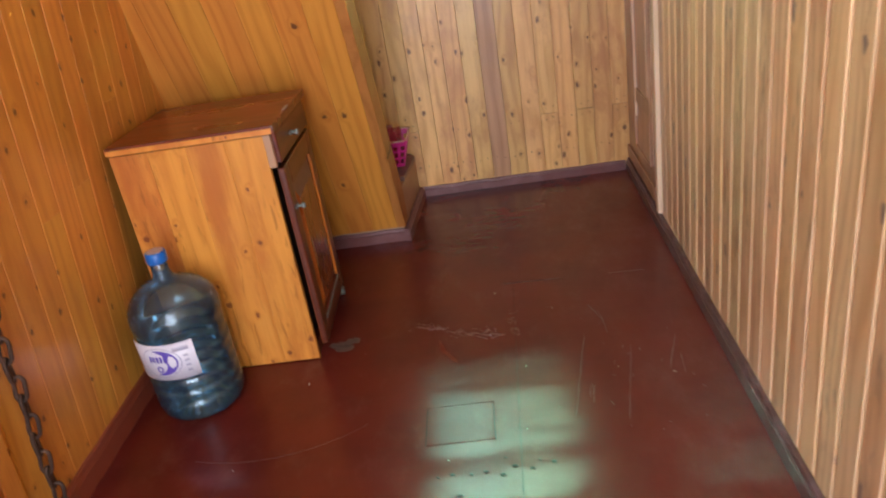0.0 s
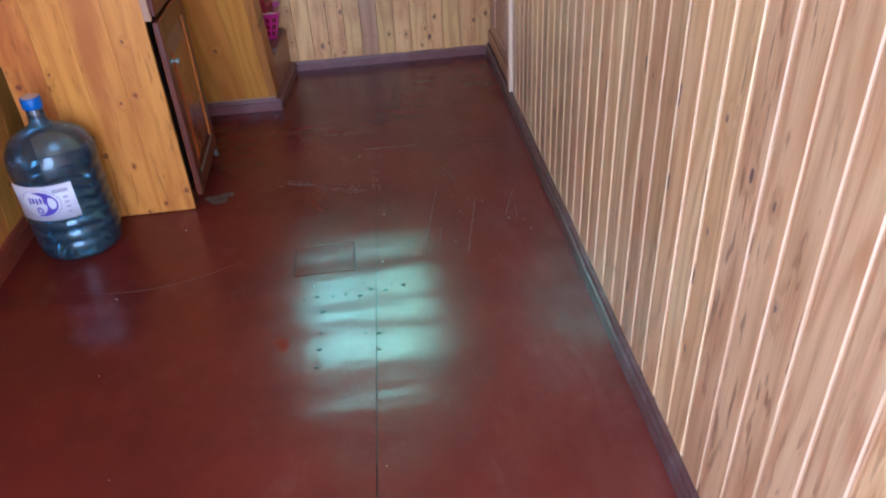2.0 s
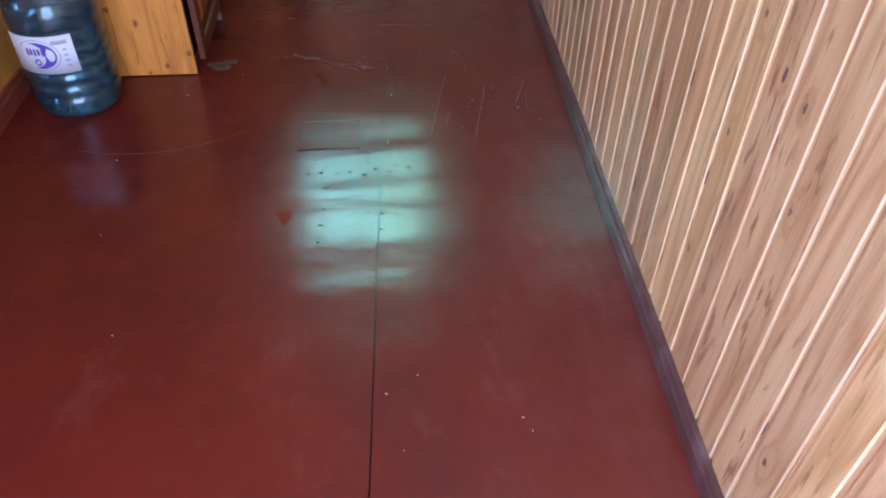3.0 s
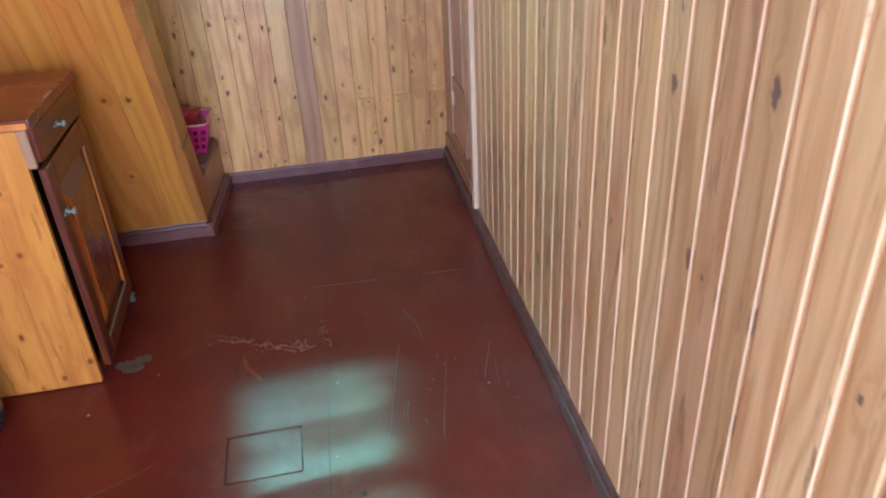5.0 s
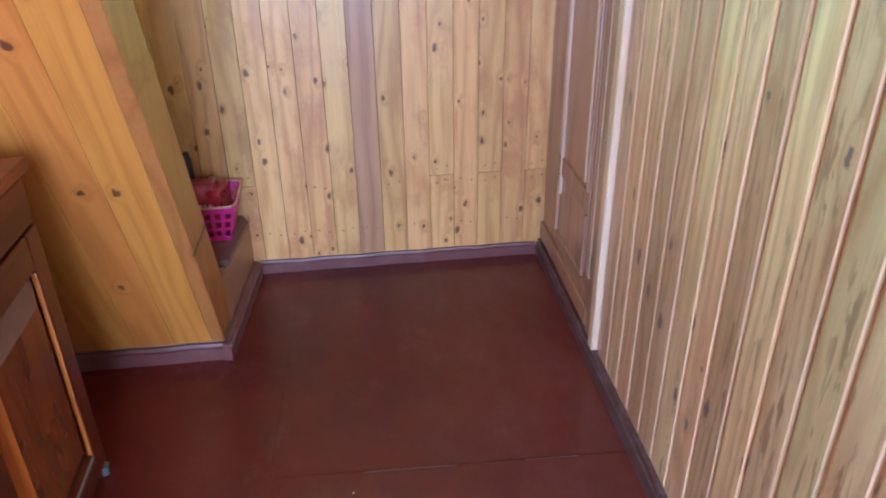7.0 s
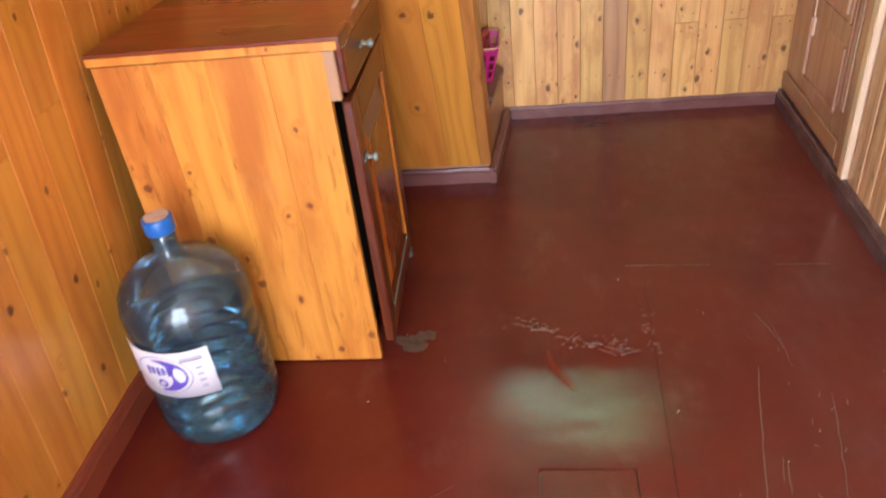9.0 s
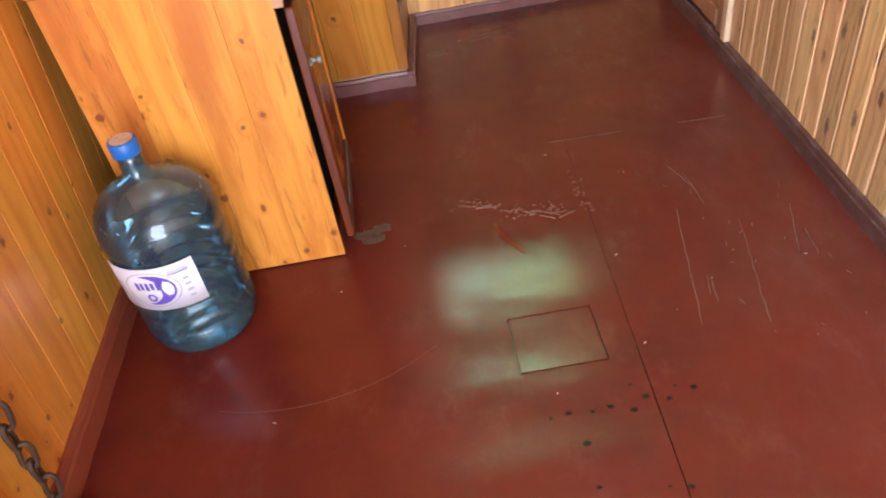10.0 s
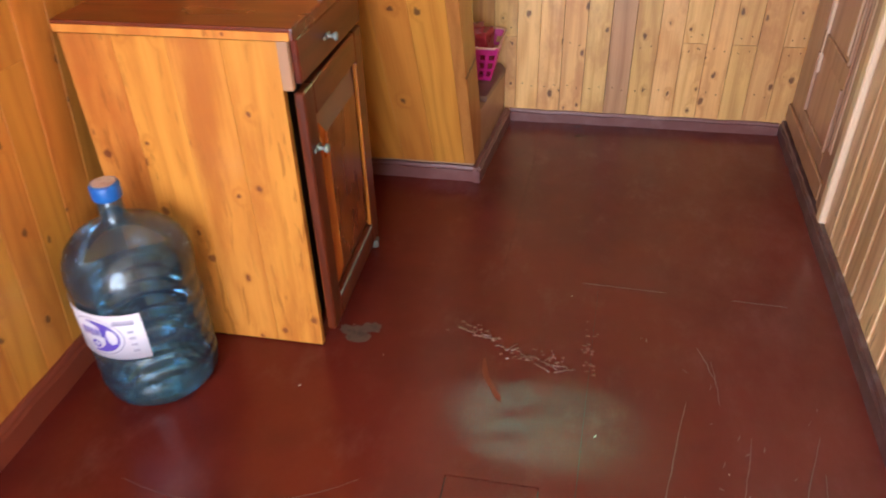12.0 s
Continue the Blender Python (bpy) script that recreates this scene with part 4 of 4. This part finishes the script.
for i in range(16):
    u = (i + random.random()) / 16
    cx, cy = -0.285 + 0.25 * u, 2.268 - 0.108 * u + random.gauss(0, 0.007)
    a, l = radians(random.gauss(-22, 24)), random.uniform(0.008, 0.026)
    pts = [(cx + l * s * math.cos(a), cy + l * s * math.sin(a) + 0.003 * random.random(), 0.0014 - 0.0022 * s * s + 0.0006 * random.random()) for s in (-1, -0.6, -0.2, 0.2, 0.6, 1)]
    part("paint_ridge", tube(pts, random.uniform(0.0014, 0.0026), 6), RIDGE_GLINT, floor, "flaking ridge of lifted floor paint")
# nail pits
for x, y, r in ((0.062, 1.59, 0.006), (-0.016, 1.392, 0.005), (-0.163, 1.509, 0.006), (-0.165, 1.42, 0.004), (-0.17, 1.355, 0.005), (-0.06, 1.563, 0.006), (-0.10, 1.578, 0.005), (-0.135, 1.574, 0.004),
                (-0.18, 1.580, 0.005), (-0.215, 1.575, 0.004), (-0.03, 1.588, 0.006), (0.01, 1.575, 0.005), (0.03, 1.60, 0.003), (-0.05, 1.40, 0.003), (-0.02, 1.33, 0.004), (-0.175, 1.29, 0.005), (-0.05, 1.62, 0.003)):
    r *= 1.25
    pit = lathe([(r, -0.001), (r * 0.92, 0.0009), (r * 0.5, 0.0004)], 12)
    for v in pit.verts:
        v.co.x *= 1.0 + 0.5 * noise.noise(Vector((x * 60, y * 60, v.co.y * 300)))
        v.co.y *= 0.75
    part("nail_pit", pit, PIT, floor, "", pose(x, y, 0))
# crumbs and splinters
bm = bmesh.new()
for i in range(26):
    x, y = random.uniform(-0.75, 0.46), random.uniform(0.35, 2.5)
    if random.random() < 0.55:
        y = random.uniform(0.4, 1.4)
    a, l, w = random.random() * 3.1, random.uniform(0.0008, 0.0038), random.uniform(0.0005, 0.0010)
    c, s = math.cos(a), math.sin(a)
    pts = [(x + c * l - s * w, y + s * l + c * w), (x - c * l - s * w, y - s * l + c * w), (x - c * l + s * w, y - s * l - c * w), (x + c * l + s * w, y + s * l - c * w)]
    prism(pts, 0.0004, 0.0018, "z", bm)
crumbs = part("crumbs", bm, CRUMB)
tagged(crumbs, "tiny pale wood splinters scattered on the floor", "debris", kind="stuff")

# ---- boards of the walls ----


def board_mesh(w, h, style, mats):
    """A tongued board, front at y = 0, running up z from its foot at the origin."""
    if style == "grooved":
        prof = [(-w / 2, 0.0055), (-w / 2 + 0.0085, 0.0055), (-w / 2 + 0.012, 0.0), (w / 2 - 0.0032, 0.0), (w / 2 - 0.0008, 0.0026), (w / 2 - 0.0008, 0.015), (-w / 2, 0.015)]
    else:
        prof = [(-w / 2 + 0.0004, 0.0018), (-w / 2 + 0.0016, 0.0), (w / 2 - 0.0016, 0.0), (w / 2 - 0.0004, 0.0018), (w / 2 - 0.0004, 0.015), (-w / 2 + 0.0004, 0.015)]
    bm = prism(prof, 0.0, h, "z")
    me = mesh_of(bm, "board", *mats)
    if style == "grooved":
        for p in me.polygons:
            shelf = all(me.vertices[i].co.x < -w / 2 + 0.010 and abs(me.vertices[i].co.y - 0.0055) < 1e-4 for i in p.vertices)
            # near edge faces the entrance: its brightness is painted with the pale wood
            lit_nose = all(me.vertices[i].co.x > w / 2 - 0.0035 and me.vertices[i].co.y < 0.003 for i in p.vertices)
            p.material_index = 1 if shelf or lit_nose else 0
    return me


PITCH = 0.0815
right_me = board_mesh(PITCH, CEIL - 0.02, "grooved", (PINE_RIGHT, PINE_GROOVE))
y = 2.797
while y - PITCH > FRONT:
    piece("board", right_me, wall_right, pose(0.0, y - PITCH / 2, 0.01, 0, 0, -90))
    y -= PITCH
over = board_mesh(PITCH, CEIL - DZ - 0.02, "grooved", (PINE_RIGHT, PINE_GROOVE))
for i in range(8):
    piece("board", over, wall_right, pose(0.0, 2.84 + PITCH * i, DZ + 0.01, 0, 0, -90))

BP = 0.0795
x = 0.655
i = 0
back_low = board_mesh(BP, 0.308 - 0.01, "plain", (PINE_BACK,))
back_high = board_mesh(BP, WZ0 - 0.012 - 0.3095, "plain", (PINE_BACK,))
back_mid = board_mesh(BP, WZ0 - 0.012 - 0.01, "plain", (PINE_BACK,))
back_pink = board_mesh(BP, WZ0 - 0.012 - 0.01, "plain", (PINE_PINK,))
back_full = board_mesh(BP, CEIL - 0.02, "plain", (PINE_BACK,))
back_top = board_mesh(BP, CEIL - WZ1 - 0.02, "plain", (PINE_BACK,))
SPLIT = (0, 2, 4, 12)
while x - BP > LEFT - 0.02:
    cx = x - BP / 2
    by_window = cx + BP / 2 > WX0 and cx - BP / 2 < WX1
    if i in SPLIT and by_window:
        piece("board", back_low, wall_back, pose(cx, 0, 0.01))
        piece("board", back_high, wall_back, pose(cx, 0, 0.3095))
    elif by_window:
        piece("board", back_pink if i == 7 else back_mid, wall_back, pose(cx, 0, 0.01))
    elif i in SPLIT:
        piece("board", back_low, wall_back, pose(cx, 0, 0.01))
        piece("board", board_mesh(BP, CEIL - 0.32, "plain", (PINE_BACK,)), wall_back, pose(cx, 0, 0.3095))
    else:
        piece("board", back_full, wall_back, pose(cx, 0, 0.01))
    if by_window:
        piece("board", back_top, wall_back, pose(cx, 0, WZ1 + 0.01))
    x -= BP
    i += 1

# nails at the board ends
nail_me = mesh_of(lathe([(0.0022, -0.001), (0.0022, 0.0006), (0.0012, 0.0009)], 8), "nail", DARK)
for i in range(16):
    cx = 0.655 - BP * (i + 0.5)
    for z in (0.335, 0.285) if i in SPLIT else ((0.135,) if i % 3 else (0.135, 0.29)):
        for dx in (-0.016, 0.018):
            piece("nail", nail_me, wall_back, pose(cx + dx, 0, z + 0.004 * math.sin(i * 3.1 + dx * 90), 90, 0, 0))

LP = 0.088
left_me = board_mesh(LP, CEIL - 0.02, "plain", (PINE_LEFT,))
left_over = board_mesh(LP, CEIL - OZ - 0.02, "plain", (PINE_LEFT,))
JOINTS = {13: 0.86, 16: 0.70, 18: 0.675, 20: 1.10}
k = 0
for top, end in ((BACK + 0.026, OY1), (OY0, FRONT)):
    y = top
    while y - LP > end - 0.01:
        if k in JOINTS:
            z = JOINTS[k]
            piece("board", board_mesh(LP, z - 0.011, "plain", (PINE_LEFT,)), wall_left, pose(0.0, y - LP / 2, 0.01, 0, 0, 90))
            piece("board", board_mesh(LP, CEIL - z - 0.02, "plain", (PINE_LEFT,)), wall_left, pose(0.0, y - LP / 2, z, 0, 0, 90))
        else:
            piece("board", left_me, wall_left, pose(0.0, y - LP / 2, 0.01, 0, 0, 90))
        y -= LP
        k += 1
for i in range(8):
    piece("board", left_over, wall_left, pose(0.0, OY0 + 0.005 + LP * (i + 0.5), OZ + 0.01, 0, 0, 90))

# ---- floor sheets ----
GAP = 0.0003


def seam_a(yy):
    return -0.090 + 0.0475 * yy


def seam_b(xx):
    return 2.497 - 0.040 * xx


def seam_c(yy):
    return -0.323 + 0.0405 * yy


PX0, PX1, PY0, PY1 = -0.250, -0.070, 1.690, 1.845
left_sheet = [(LEFT, FRONT - 0.1), (seam_a(FRONT) - GAP, FRONT - 0.1), (seam_a(2.49) - GAP, seam_b(0.02) - GAP), (LEFT, seam_b(LEFT) - GAP)]
bm = bmesh.new()
xs = [LEFT, PX0, PX1, None]
ys = [FRONT - 0.1, PY0, PY1, None]
grid = []
for yy in ys:
    row = []
    for k, xx in enumerate(xs):
        if yy is not None and yy < 0 and k in (1, 2):
            xx = xx - 0.26
        y_at = yy if yy is not None else seam_b(xx if xx is not None else 0.02) - GAP
        x_at = xx if xx is not None else seam_a(y_at) - GAP
        row.append((x_at, y_at))
    grid.append(row)
verts = [[[bm.verts.new((px, py, z)) for px, py in row] for row in grid] for z in (-0.010, 0.0)]
for j in range(3):
    for k in range(3):
        if j == 1 and k == 1:
            continue
        for lvl in (0, 1):
            v = verts[lvl]
            bm.faces.new((v[j][k], v[j][k + 1], v[j + 1][k + 1], v[j + 1][k]))
edges = [e for e in bm.edges if len(e.link_faces) == 1 and e.verts[0].co.z > -0.005]
for e in edges:
    a, b = e.verts
    lows = [bm.verts.new((v.co.x, v.co.y, -0.0099)) for v in (a, b)]
    bm.faces.new((a, b, lows[1], lows[0]))
part("sheet", bm, FLOOR, floor)
bm = prism([(PX0 + 0.0024, PY0 + 0.0026), (PX1 - 0.0026, PY0 + 0.0022), (PX1 - 0.0022, PY1 - 0.0026), (PX0 + 0.0022, PY1 - 0.0018)], -0.010, 0.0004, "z")
for v in bm.verts:
    v.co.z -= 0.010 * (v.co.y - (PY0 + PY1) / 2)
part("repair_patch", bm, FLOOR, floor, "small rectangular repair patch")
part("sheet", prism([(seam_a(FRONT) + GAP, FRONT - 0.1), (0.70, FRONT - 0.1), (0.70, seam_b(0.7) - GAP), (seam_a(2.49) + GAP, seam_b(0.02) - GAP)], -0.010, 0.0, "z"), FLOOR, floor)
part("sheet", prism([(seam_c(2.51) + GAP, seam_b(-0.22) + 0.0020), (0.70, seam_b(0.7) + 0.0022), (0.70, BACK + 0.05), (seam_c(BACK) + GAP, BACK + 0.05)], -0.010, -0.0018, "z"), FLOOR, floor)
part("sheet", prism([(LEFT, seam_b(LEFT) + 0.0016), (seam_c(2.51) - GAP, seam_b(-0.22) + 0.0018), (seam_c(BACK) - GAP, BACK + 0.05), (LEFT, BACK + 0.05)], -0.010, -0.0030, "z"), FLOOR, floor)
